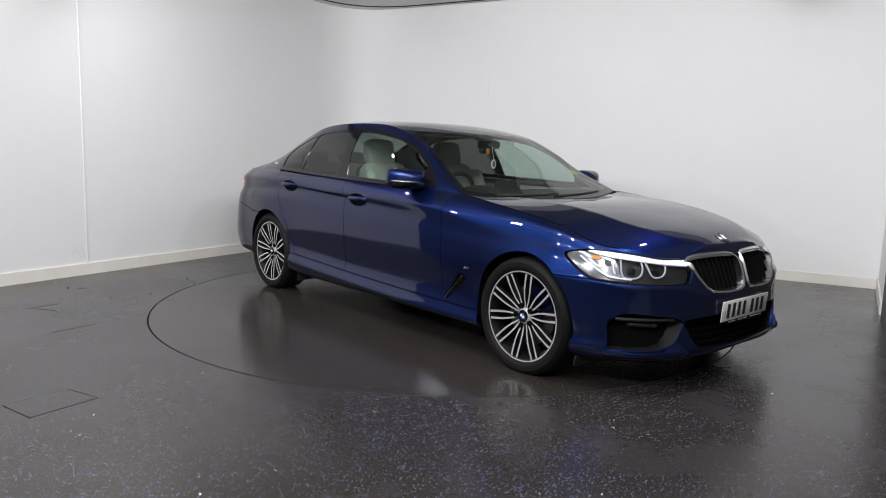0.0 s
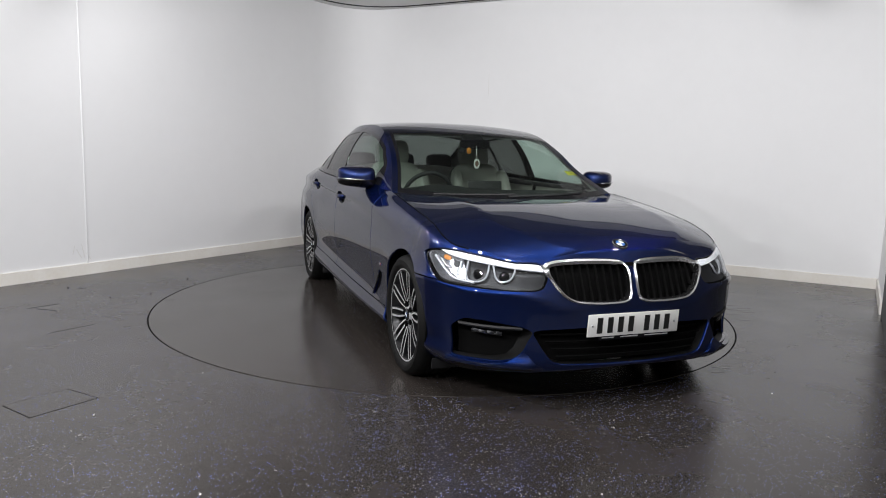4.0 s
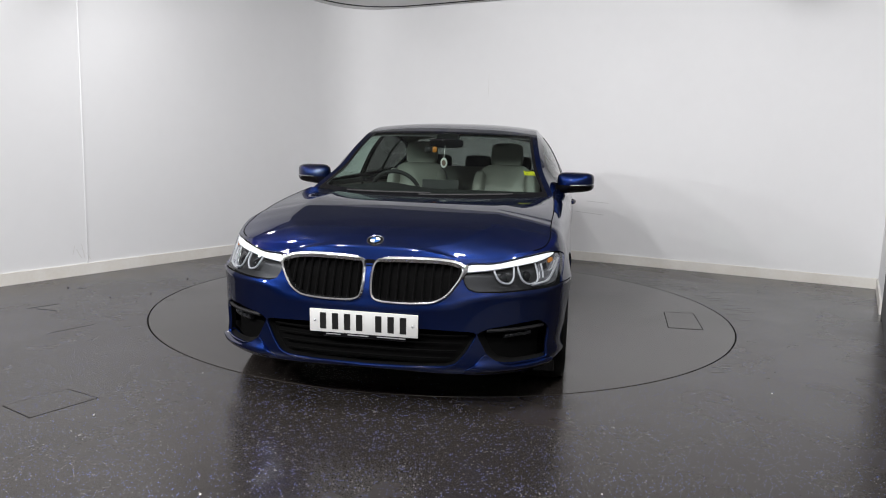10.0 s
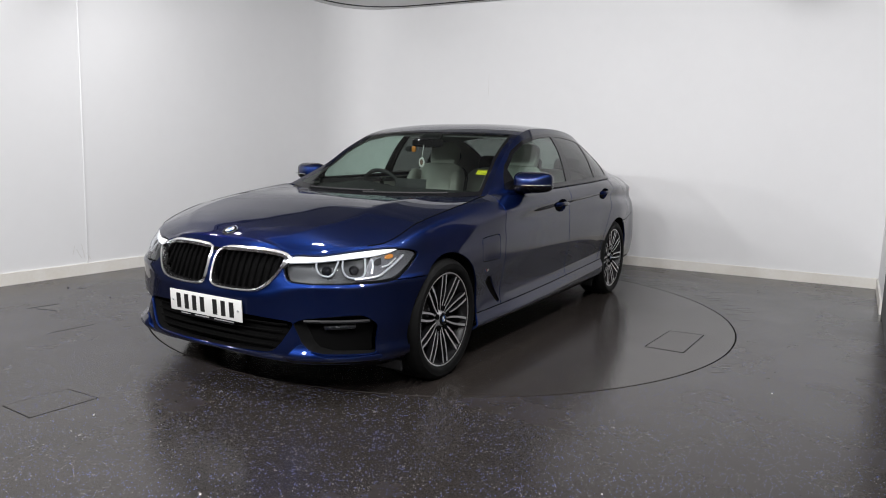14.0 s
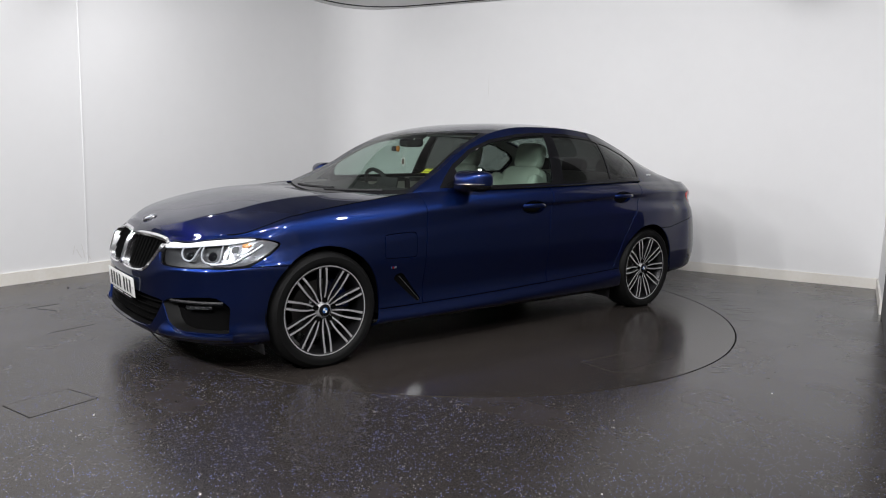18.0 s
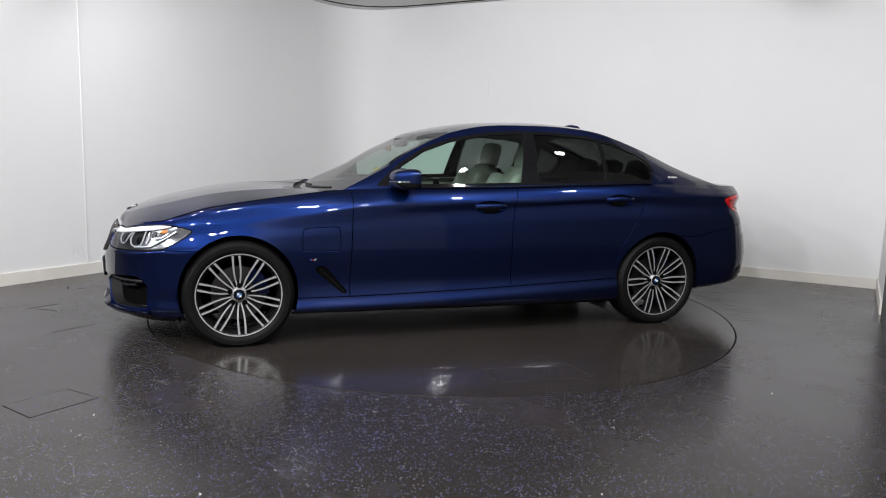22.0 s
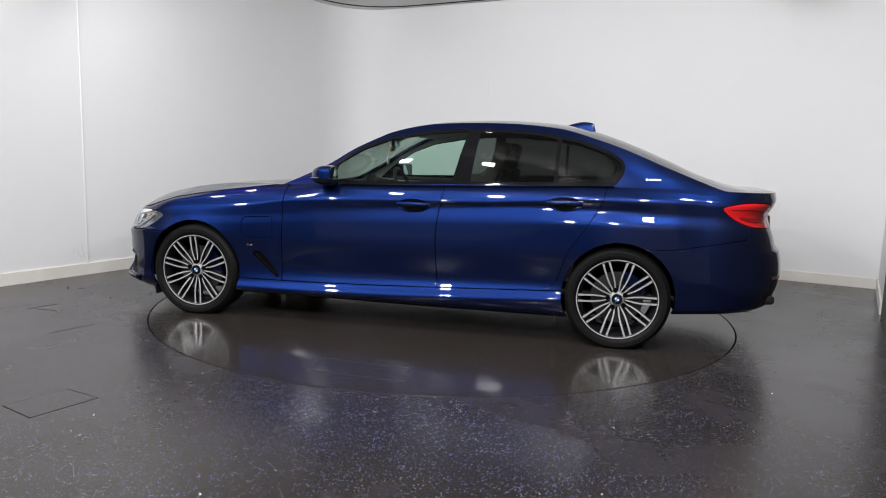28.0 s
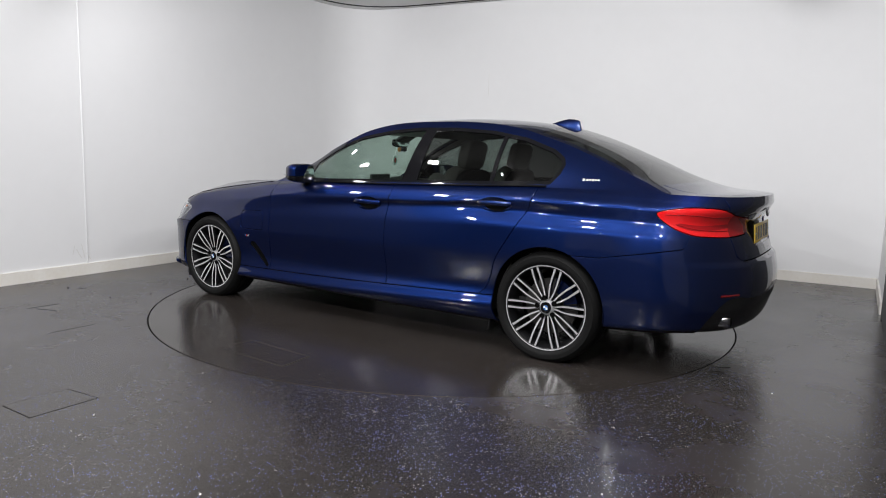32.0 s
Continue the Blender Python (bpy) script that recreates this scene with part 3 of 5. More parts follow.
SPINE = [(1.0, .925), (.72, 1.062), (.5, 1.185), (.32, 1.285), (.15, 1.37), (-.15, 1.437), (-.5, 1.463), (-.8, 1.463), (-1.1, 1.44), (-1.32, 1.393), (-1.55, 1.316), (-1.8, 1.213),
         (-2.0, 1.122), (-2.15, 1.072), (-2.27, 1.042), (-2.37, 1.034), (-2.44, 1.032), (-2.485, 1.027), (-2.512, 1.02), (-2.527, 1.018)]
NU = 260
us = np.linspace(0, len(RAIL) - 1, NU)
rail = spline(RAIL, NU)
spine = spline(SPINE, NU)
ws = np.linspace(0, 1, 40)
top = np.zeros((NU, len(ws), 3))
for j, w in enumerate(ws):
    top[:, j, 0] = spine[:, 0] + (rail[:, 0] - spine[:, 0]) * w ** 2.2
    top[:, j, 1] = rail[:, 1] * w
    top[:, j, 2] = spine[:, 1] + (rail[:, 2] - spine[:, 1]) * w ** 2.6
top_skin = Skin.grid(top, np.repeat(us[:, None], len(ws), 1), (0, 0, 1))

# ---- side of the cabin, from belt to rail
SIDE_END = 13
cols = us <= SIDE_END
sr = rail[cols]
fall = np.clip((TAIL_X - sr[:, 0]) / (TAIL_X - LEVELS[TOP_EDGE][3]), 0, 1) ** (1 / .785)
low = round_body(np.where(sr[:, 0] < TAIL_X, -3.0 + 1.0 * np.degrees(np.arccos(fall)) / 90, np.clip(sr[:, 0], -2.1, .84)), TOP_EDGE)
vs = np.linspace(0, 1, 34)
side = np.zeros((len(sr), len(vs), 3))
for j, v in enumerate(vs):
    side[:, j] = low + (sr - low) * v
    lift = np.maximum(sr[:, 2] - low[:, 2], 0)
    side[:, j, 1] += 0.085 * lift * math.sin(math.pi * v ** 1.25)
side[:, :, 0] = sr[:, 0][:, None]
side_skin = Skin.grid(side)

# ---- bonnet
HK = [.84, 1.1, 1.4, 1.6, 1.8, 2.0, 2.15, 2.3, 2.45, 2.6]
HC = [(1.03, .925), (1.2, .944), (1.45, .942), (1.65, .92), (1.85, .882), (1.98, .85), (2.08, .818), (2.145, .79), (2.19, .768), (2.208, .752)]
NH = 120
hk = spline([(k, 0) for k in HK], NH)[:, 0]
hk[0], hk[-1] = .84, 2.6
hedge = round_body(hk, TOP_EDGE)
hc = spline(HC, NH)
hood = np.zeros((NH, len(ws), 3))
for j, w in enumerate(ws):
    hood[:, j, 0] = hc[:, 0] + (hedge[:, 0] - hc[:, 0]) * w ** 2.2
    hood[:, j, 1] = hedge[:, 1] * w
    hood[:, j, 2] = hc[:, 1] + (hedge[:, 2] - hc[:, 1]) * w ** 3.0 + 0.013 * math.exp(-abs(w - .66) / .15) * np.clip((2.45 - hk) / .5, 0, 1)
hood_skin = Skin.grid(hood, np.repeat(hk[:, None], len(ws), 1), (0, 0, 1))


def whole(s):
    return s.joined(s.mirrored())


# ---------------------------------------------------------------- car body parts
car = new("car")
tagged(car, "dark metallic blue four-door saloon car on a turntable", "car")
GAP = 0.0075

# front and rear wheel arches
_, rest = flank.cut(lambda V, K: arch(V, K, AXLE))
_, rest = rest.cut(lambda V, K: arch(V, K, -AXLE))

HEADLIGHT = loop_line([(2.33, .697), (2.2, .708), (2.06, .73), (1.9, .745), (1.79, .742), (1.70, .718), (1.72, .68), (1.79, .63), (1.87, .598), (2.06, .588), (2.25, .583), (2.325, .6)], 90)
KIDNEY = loop_line([(.02, .70), (.045, .722), (.10, .729), (.2, .731), (.31, .729), (.40, .719), (.448, .702), (.458, .682), (.44, .648), (.408, .598), (.372, .558), (.32, .531), (.24, .522), (.15, .52), (.065, .524), (.026, .545), (.015, .59), (.014, .65)], 120)
INTAKE_MID = [(0, .415), (.30, .41), (.50, .40), (.52, .385), (.47, .30), (.43, .25), (.38, .235), (0, .222), (-.05, .3)]
INTAKE_SIDE = [(1.918, .30), (1.921, .385), (1.935, .402), (1.985, .432), (2.005, .438), (2.10, .434), (2.24, .416), (2.285, .397), (2.292, .384), (2.262, .325), (2.25, .30), (2.215, .262), (2.15, .245), (1.93, .242), (1.918, .25)]
BLADE = [(1.90, .245), (1.95, .243), (2.05, .238), (2.15, .238), (2.195, .252), (2.235, .283), (2.252, .291), (2.27, .277), (2.30, .236), (2.33, .214), (2.33, .15), (1.90, .15)]

headlight_skin, rest = rest.cut(by_round(HEADLIGHT), GAP)
kidney_skin, rest = rest.cut(lambda V, K: np.where(V[:, 0] > 1.9, flat_distance(V[:, [1, 2]], KIDNEY), 1.0))
mid_skin, rest = rest.cut(lambda V, K: np.where(V[:, 0] > 1.9, flat_distance(V[:, [1, 2]], INTAKE_MID), 1.0))
side_intake, rest = rest.cut(by_round(INTAKE_SIDE))

# tail lamps and the boot's upright face
TAILLIGHT = loop_line([(-2.07, .925), (-2.14, .948), (-2.25, .96), (-2.42, .957), (-2.53, .942), (-2.62, .916), (-2.72, .902), (-2.80, .892), (-2.815, .87), (-2.79, .812), (-2.62, .798), (-2.44, .803), (-2.32, .812), (-2.2, .842), (-2.11, .885)], 90)
tail_skin, rest = rest.cut(by_round(TAILLIGHT), GAP)
BOOT_FACE = [(-.1, .672), (.50, .664), (.555, .69), (.575, .80), (.60, .87), (.62, 1.2), (-.1, 1.2)]
boot_face, rest = rest.cut(lambda V, K: np.where(V[:, 0] < -2.1, flat_distance(V[:, [1, 2]], BOOT_FACE), 1.0), GAP)

# long panels
sill, rest = rest.cut(lambda V, K: np.where((V[:, 0] < 1.3) & (V[:, 0] > -1.3), V[:, 2] - (LEVELS[3][0](K) + .004), 1.0), GAP)
door_f = left_of([(.814, .2), (.807, .523), (.8, .714), (.796, .857), (.789, 1.1)])
door_m = left_of([(-.306, .2), (-.306, .33), (-.295, .669), (-.309, .821), (-.334, .965), (-.345, 1.1)])
door_r = left_of([(-.93, .29), (-1.0, .33), (-1.085, .40), (-1.12, .48), (-1.149, .576), (-1.218, .693), (-1.305, .829), (-1.366, .944), (-1.395, 1.1)])
back, front = rest.cut(door_f, GAP)
back, door_front = back.cut(door_m, GAP)
back, door_rear = back.cut(door_r, GAP)
bumper_f, wing = front.cut(lambda V, K: np.where(V[:, 0] > 1.49, V[:, 2] - (.60 + .12 * np.clip(K - 1.9, 0, 2)), 1.0), GAP)
bumper_r, quarter = back.cut(lambda V, K: np.where(V[:, 0] < -1.5, V[:, 2] - (.655 + .19 * np.clip(-1.8 - V[:, 0], 0, .45) + np.clip(-2.25 - K, 0, 3) * 2), 1.0), GAP)
FLAP = loop_line([(1.11, .62), (1.108, .70), (1.10, .722), (1.075, .73), (.91, .738), (.885, .732), (.877, .71), (.874, .62), (.878, .597), (.9, .588), (1.08, .59), (1.104, .597)], 72)
flap_skin, wing_left = wing.cut(by_side(FLAP), 0.0065)

VENT = [(1.045, .470), (1.03, .485), (.99, .497), (.965, .488), (.835, .335), (.826, .318), (.838, .306), (.86, .312)]


def renewed(s, V):
    """The skin s with its vertices at V and normals to suit."""
    n = np.zeros_like(V)
    for f in s.F:
        m = np.cross(V[f[1]] - V[f[0]], V[f[2]] - V[f[0]])
        for i in f:
            n[i] += m
    return Skin(V, s.K, n / np.maximum(np.linalg.norm(n, axis=1, keepdims=True), 1e-12), s.F)


def oval(x, z, a, b, n=48):
    return [(x + a * math.cos(2 * math.pi * i / n), z + b * math.sin(2 * math.pi * i / n)) for i in range(n)]


def cupped(s, x, z, a, b, deep):
    r = np.hypot((s.V[:, 0] - x) / a, (s.V[:, 2] - z) / b)
    V = s.V - s.N * (deep * np.clip(1 - r ** 2, 0, 1) ** 0.6)[:, None]
    return renewed(s, V)


HANDLE_F, HANDLE_R = (-.135, .862), (-1.128, .913)
cup_f, door_front = door_front.cut(by_side(oval(*HANDLE_F, .112, .047)))
cup_r, door_rear = door_rear.cut(by_side(oval(*HANDLE_R, .112, .047)))
cup_f, cup_r = cupped(cup_f, *HANDLE_F, .112, .047, .03), cupped(cup_r, *HANDLE_R, .112, .047, .03)
vent_skin, wing = wing.cut(by_side(VENT))
_, wing_left = wing_left.cut(by_side(VENT))
DIFFUSER = [(-2.36, .27), (-2.41, .35), (-2.46, .42), (-2.52, .465), (-2.60, .475), (-2.68, .46), (-2.76, .455), (-3.1, .455), (-3.1, .1), (-2.36, .1)]
diffuser, bumper_r = bumper_r.cut(by_round(DIFFUSER), 0.003)
part_of = {}
for flip, hand in ((False, 1), (True, -1)):
    def do(s):
        return s.mirrored() if flip else s
    do(wing if flip else wing_left).made("front_wing", M_PAINT, car)
    part_of["door_front", hand] = do(door_front).made("front_door", M_PAINT, car)
    part_of["door_rear", hand] = do(door_rear).made("rear_door", M_PAINT, car)
    do(cup_f).made("handle_recess", M_PAINT, part_of["door_front", hand], rim=0)
    do(cup_r).made("handle_recess", M_PAINT, part_of["door_rear", hand], rim=0)
    do(vent_skin.shifted(-.012)).made("wing_vent", M_DARK, car, "black slanted air vent", rim=0)
    do(quarter).made("rear_quarter_panel", M_PAINT, car)
    do(sill).made("side_sill", M_PAINT, car)
flap_skin.made("charging_flap", M_PAINT, car)
front_bumper = whole(bumper_f).made("front_bumper", M_PAINT, car, rim=0.014)
blade_skin = flank.cut(by_round(BLADE))[0].cut(lambda V, K: .198 - V[:, 2])[0]
for hand in (1, -1):
    piece = renewed(blade_skin, blade_skin.V + blade_skin.N * ((.004 + .02 * np.exp(-((blade_skin.V[:, 2] - .232) / np.where(blade_skin.V[:, 2] > .232, .03, .022)) ** 2)) * np.clip((2.325 - blade_skin.K) / .05, .15, 1))[:, None])
    (piece if hand > 0 else piece.mirrored()).made("bumper_blade", M_PAINT, front_bumper, "blue winglet under the side intake", rim=.06)
rear_bumper = whole(bumper_r).made("rear_bumper", M_PAINT, car)
whole(diffuser.shifted(-.006)).made("diffuser", M_BLACK, rear_bumper, "matt dark grey plastic rear diffuser", rim=0.02)
plate_bed, boot_face = boot_face.cut(lambda V, K: np.maximum(V[:, 1] - .30, np.maximum(.73 - V[:, 2], V[:, 2] - .875)))
boot = whole(boot_face).made("boot_face", M_PAINT, car, rim=.04)
whole(plate_bed.shifted(-.006)).made("plate_bed", M_PAINT, boot, rim=0)

# dark inner structure behind the gaps
inner = flank.shifted(-0.016)
for ax in (AXLE, -AXLE):
    _, inner = inner.cut(lambda V, K: arch(V, K, ax, ARCH_R + 0.004))
_, inner = inner.cut(by_round(HEADLIGHT))
_, inner = inner.cut(lambda V, K: np.where(V[:, 0] > 1.9, flat_distance(V[:, [1, 2]], KIDNEY), 1.0))
_, inner = inner.cut(lambda V, K: np.where(V[:, 0] > 1.9, flat_distance(V[:, [1, 2]], INTAKE_MID), 1.0))
_, inner = inner.cut(by_round(INTAKE_SIDE))
_, inner = inner.cut(lambda V, K: np.where(V[:, 0] < -2.1, np.maximum(V[:, 1] - .30, np.maximum(.73 - V[:, 2], V[:, 2] - .875)), 1.0))
whole(inner).made("inner_structure", M_DARK, car, rim=0)

# cabin side: pillars, windows
DLO = [(.63, .993), (.55, 1.065), (.45, 1.145), (.29, 1.243), (.095, 1.315), (-.178, 1.364), (-.41, 1.383), (-.69, 1.384), (-.965, 1.366), (-1.2, 1.325), (-1.40, 1.255), (-1.475, 1.205),
       (-1.495, 1.165), (-1.485, 1.11), (-1.445, 1.046), (-.95, 1.028), (-.185, 1.003), (.3, .99)]
dlo, pillars = side_skin.cut(by_side(DLO))
whole(pillars).made("roof_side_frame", M_PAINT, car)
glass_in, surround = dlo.cut(lambda V, K: flat_distance(V[:, [0, 2]], DLO) + 0.019)
rear_of_b, front_pane = glass_in.cut(left_of([(-.372, .99), (-.462, 1.4)]))
rear_panes, b_pillar = rear_of_b.cut(left_of([(-.497, .99), (-.537, 1.4)]))
front_pane, mirror_sail = front_pane.cut(left_of([(.47, .98), (.42, 1.4)]))
rear_pane, back2 = rear_panes.cut(lambda V, K: -(V[:, 0] + 1.046 + .03 * (V[:, 2] - 1.03)))
quarter_bar, quarter_pane = back2.cut(lambda V, K: -(V[:, 0] + 1.070 + .03 * (V[:, 2] - 1.03)))
for flip, hand in ((False, 1), (True, -1)):
    def do(s):
        return s.mirrored() if flip else s
    do(surround).made("window_surround", M_GLOSS, car, "gloss black window trim")
    do(b_pillar).made("centre_pillar_cover", M_GLOSS, car)
    do(mirror_sail).made("mirror_base_cover", M_GLOSS, part_of["door_front", hand])
    do(quarter_bar).made("quarter_window_bar", M_GLOSS, part_of["door_rear", hand])
    do(front_pane.shifted(-.004)).made("window_pane", M_CLEAR, part_of["door_front", hand], "clear side glass", rim=0)
    do(rear_pane.shifted(-.004)).made("window_pane", M_PRIV, part_of["door_rear", hand], "dark tinted glass", rim=0)
    do(quarter_pane.shifted(-.004)).made("quarter_pane", M_PRIV, part_of["door_rear", hand], "dark tinted glass", rim=0)

# windscreen, roof, rear screen, boot lid
screen_part, behind = top_skin.cut(lambda V, K: K - 4.0, 0.004)
a_post, screen = screen_part.cut(lambda V, K: np.interp(K, us, rail[:, 1]) - .034 - V[:, 1])
black_band, clear_screen = screen.cut(lambda V, K: np.minimum(np.minimum(K - .18, 3.9 - K) * .2, np.interp(K, us, rail[:, 1]) - .055 - V[:, 1]))
roof, behind = behind.cut(lambda V, K: K - 8.75, 0.004)
rear_part, deck_part = behind.cut(lambda V, K: K - 12.75 + .9 * np.clip((V[:, 1] - .2) / .4, 0, 1) ** 2 * 0.35, 0.004)
c_post, rear_screen = rear_part.cut(lambda V, K: np.interp(K, us, rail[:, 1]) - .04 - V[:, 1])
deck_side, boot_top = deck_part.cut(lambda V, K: np.minimum(np.interp(K, us, rail[:, 1]) - .11 - V[:, 1], .60 - V[:, 1]), GAP)
whole(roof.joined(a_post).joined(c_post).joined(deck_side)).made("roof", M_PAINT, car)
whole(clear_screen).made("windscreen", M_SCREEN, car, "clear windscreen glass", rim=0)
whole(black_band).made("windscreen_border", M_GLOSS, car, "black windscreen edge band", rim=0)
whole(rear_screen).made("rear_screen", M_REAR, car, "dark tinted rear screen", rim=0)
whole(boot_top).made("boot_lid", M_PAINT, car)
whole(hood_skin.cut(lambda V, K: .88 - K)[0]).made("bonnet", M_PAINT, car)


# ---------------------------------------------------------------- places on the body
def on_round(k, z, out=0.0):
    """Point of the flank at k and height z, moved out along the skin's normal (about)."""
    def at(kk, zz):
        f = float(np.interp(-kk, -KS, np.arange(len(KS))))
        i = min(int(f), len(KS) - 2)
        line = net[i] * (1 - f + i) + net[i + 1] * (f - i)
        return np.array([np.interp(zz, line[:, 2], line[:, d]) for d in range(3)])
    p = at(k, z)
    if out:
        kk = min(k + .02, 2.6)
        n = np.cross(at(kk, z) - at(kk - .04, z), at(k, z + .02) - at(k, z - .02))
        n = n / np.linalg.norm(n)
        if n[1] * p[1] < 0 or (abs(p[1]) < .3 and n[0] * p[0] < 0):
            n = -n
        p = p + n * out
    return Vector(p)


def nose_k(y, z):
    """k of the nose point at half-width y and height z."""
    lo, hi = 1.6, 2.6
    for _ in range(22):
        mid = (lo + hi) / 2
        if on_round(mid, z).y > y:
            lo = mid
        else:
            hi = mid
    return (lo + hi) / 2


def tail_k(y, z):
    lo, hi = -3.0, -2.0
    for _ in range(22):
        mid = (lo + hi) / 2
        if on_round(mid, z).y < y:
            lo = mid
        else:
            hi = mid
    return (lo + hi) / 2


def on_nose(y, z):
    return on_round(nose_k(abs(y), z), z)


def both(bm_maker, name, material, parent, label=""):
    """The same part on the car's left and mirrored on its right."""
    out = []
    for hand in (1, -1):
        bm = bm_maker()
        if hand < 0:
            bmesh.ops.scale(bm, vec=(1, -1, 1), verts=bm.verts)
        out.append(part(name, bm, material, parent[hand] if isinstance(parent, dict) else parent, label))
    return out


# ---------------------------------------------------------------- grille
def inset(line, d):
    a = np.array(line, float)
    t = np.roll(a, -1, 0) - np.roll(a, 1, 0)
    t /= np.linalg.norm(t, axis=1, keepdims=True)
    n = np.stack([-t[:, 1], t[:, 0]], -1)
    if flat_distance(a[:1] + n[:1] * .004, a)[0] > 0:
        n = -n
    return a + n * (d[:, None] if isinstance(d, np.ndarray) else d)


def kidney_ring():
    wide = 0.0115 + 0.017 * np.clip((KIDNEY[:, 1] - .66) / .05, 0, 1) * np.clip((KIDNEY[:, 0] - .01) / .06, 0, 1) + 0.012 * np.exp(-(((KIDNEY[:, 0] - .45) / .04) ** 2 + ((KIDNEY[:, 1] - .69) / .03) ** 2))
    outer, inn = inset(KIDNEY, -0.002), inset(KIDNEY, wide)
    mid = inset(KIDNEY, wide * .45)
    bm = bmesh.new()
    rows = []
    base_o = [on_nose(max(y, .004), z) for y, z in outer]
    top_tilt = np.clip((KIDNEY[:, 1] - .66) / .05, 0, 1)
    for line, dx, back in ((outer, -.02, 0), (outer, .006, .012), (mid, .016, .003), (inn, .010, 0), (inn, -.03, 0)):
        rows.append([bm.verts.new((b.x + dx - back * w, y, z)) for (y, z), b, w in zip(line, base_o, top_tilt)])
    n = len(KIDNEY)
    for r, q in zip(rows, rows[1:]):
        for i in range(n):
            bm.faces.new((r[i], r[(i + 1) % n], q[(i + 1) % n], q[i]))
    return bm


rings = both(kidney_ring, "grille_surround", M_GRILLE, car, "satin chrome kidney-shaped grille surround")
kid_in = inset(KIDNEY, .012)
for hand, ring in zip((1, -1), rings):
    k2 = kidney_skin.shifted(-.045)
    (k2 if hand > 0 else k2.mirrored()).made("grille_backing", M_DARK, ring, rim=0)
    for i in range(10):
        y = .055 + .0405 * i
        col = [z for (a, z), (b, w) in zip(kid_in, np.roll(kid_in, -1, 0)) if (a - y) * (b - y) <= 0]
        if len(col) < 2:
            continue
        lo, hi = min(col), max(col)
        px, pz = on_nose(y, lo), on_nose(y, hi)
        bm = bmesh.new()
        prof = [(-.004, -.03), (-.0055, .004), (0, .010), (.0055, .004), (.004, -.03)]
        a = [bm.verts.new((px.x - .024 + d, hand * (y + e), lo)) for e, d in prof]
        b = [bm.verts.new((pz.x - .024 + d, hand * (y + e), hi)) for e, d in prof]
        for j in range(4):
            bm.faces.new((a[j], a[j + 1], b[j + 1], b[j]))
        bm.faces.new(a)
        bm.faces.new(b)
        part("slat", bm, M_DARK, ring, "gloss black grille slat")
tagged(part("grille_bridge", boxed((.03, .05, .17), pose(2.238, 0, .625), .008), M_DARK, car))

# ---------------------------------------------------------------- headlights
BROW = [(2.36, .668), (2.2, .683), (2.06, .699), (1.94, .712), (1.85, .727), (1.79, .746), (1.6, .78), (1.9, .79), (2.36, .75)]
SILVER = [(1.955, .705), (1.972, .66), (1.975, .625), (2.04, .606), (2.04, .58), (1.85, .58), (1.6, .7), (1.7, .76), (1.80, .735), (1.86, .718)]
CELL = [(1.935, .692), (1.90, .70), (1.90, .672), (1.94, .664)]


def lamp_piece(depth, outline, edge=.006):
    return headlight_skin.shifted(depth).cut(lambda V, K: np.maximum(flat_distance(np.stack([K, V[:, 2]], -1), outline), flat_distance(np.stack([K, V[:, 2]], -1), HEADLIGHT) + edge))[0]


bezel, brow_skin, outer_skin = headlight_skin.shifted(-.03), lamp_piece(-.005, BROW, .003), lamp_piece(-.018, SILVER)
amber_skin, cell_skin = lamp_piece(-.012, [(1.879, .716), (1.833, .716), (1.833, .694), (1.879, .696)]), lamp_piece(-.013, CELL)
# U-shaped light guides, places by k and height, and their lenses
GUIDES = [([(2.094, .697), (2.092, .67), (2.086, .642), (2.076, .627), (2.058, .617), (2.03, .614), (2.003, .618), (1.988, .632), (1.982, .66), (1.986, .706)], (2.037, .662)),
          ([(2.212, .684), (2.208, .662), (2.2, .641), (2.188, .628), (2.172, .622), (2.15, .621), (2.134, .632), (2.124, .652), (2.114, .695)], (2.165, .66))]
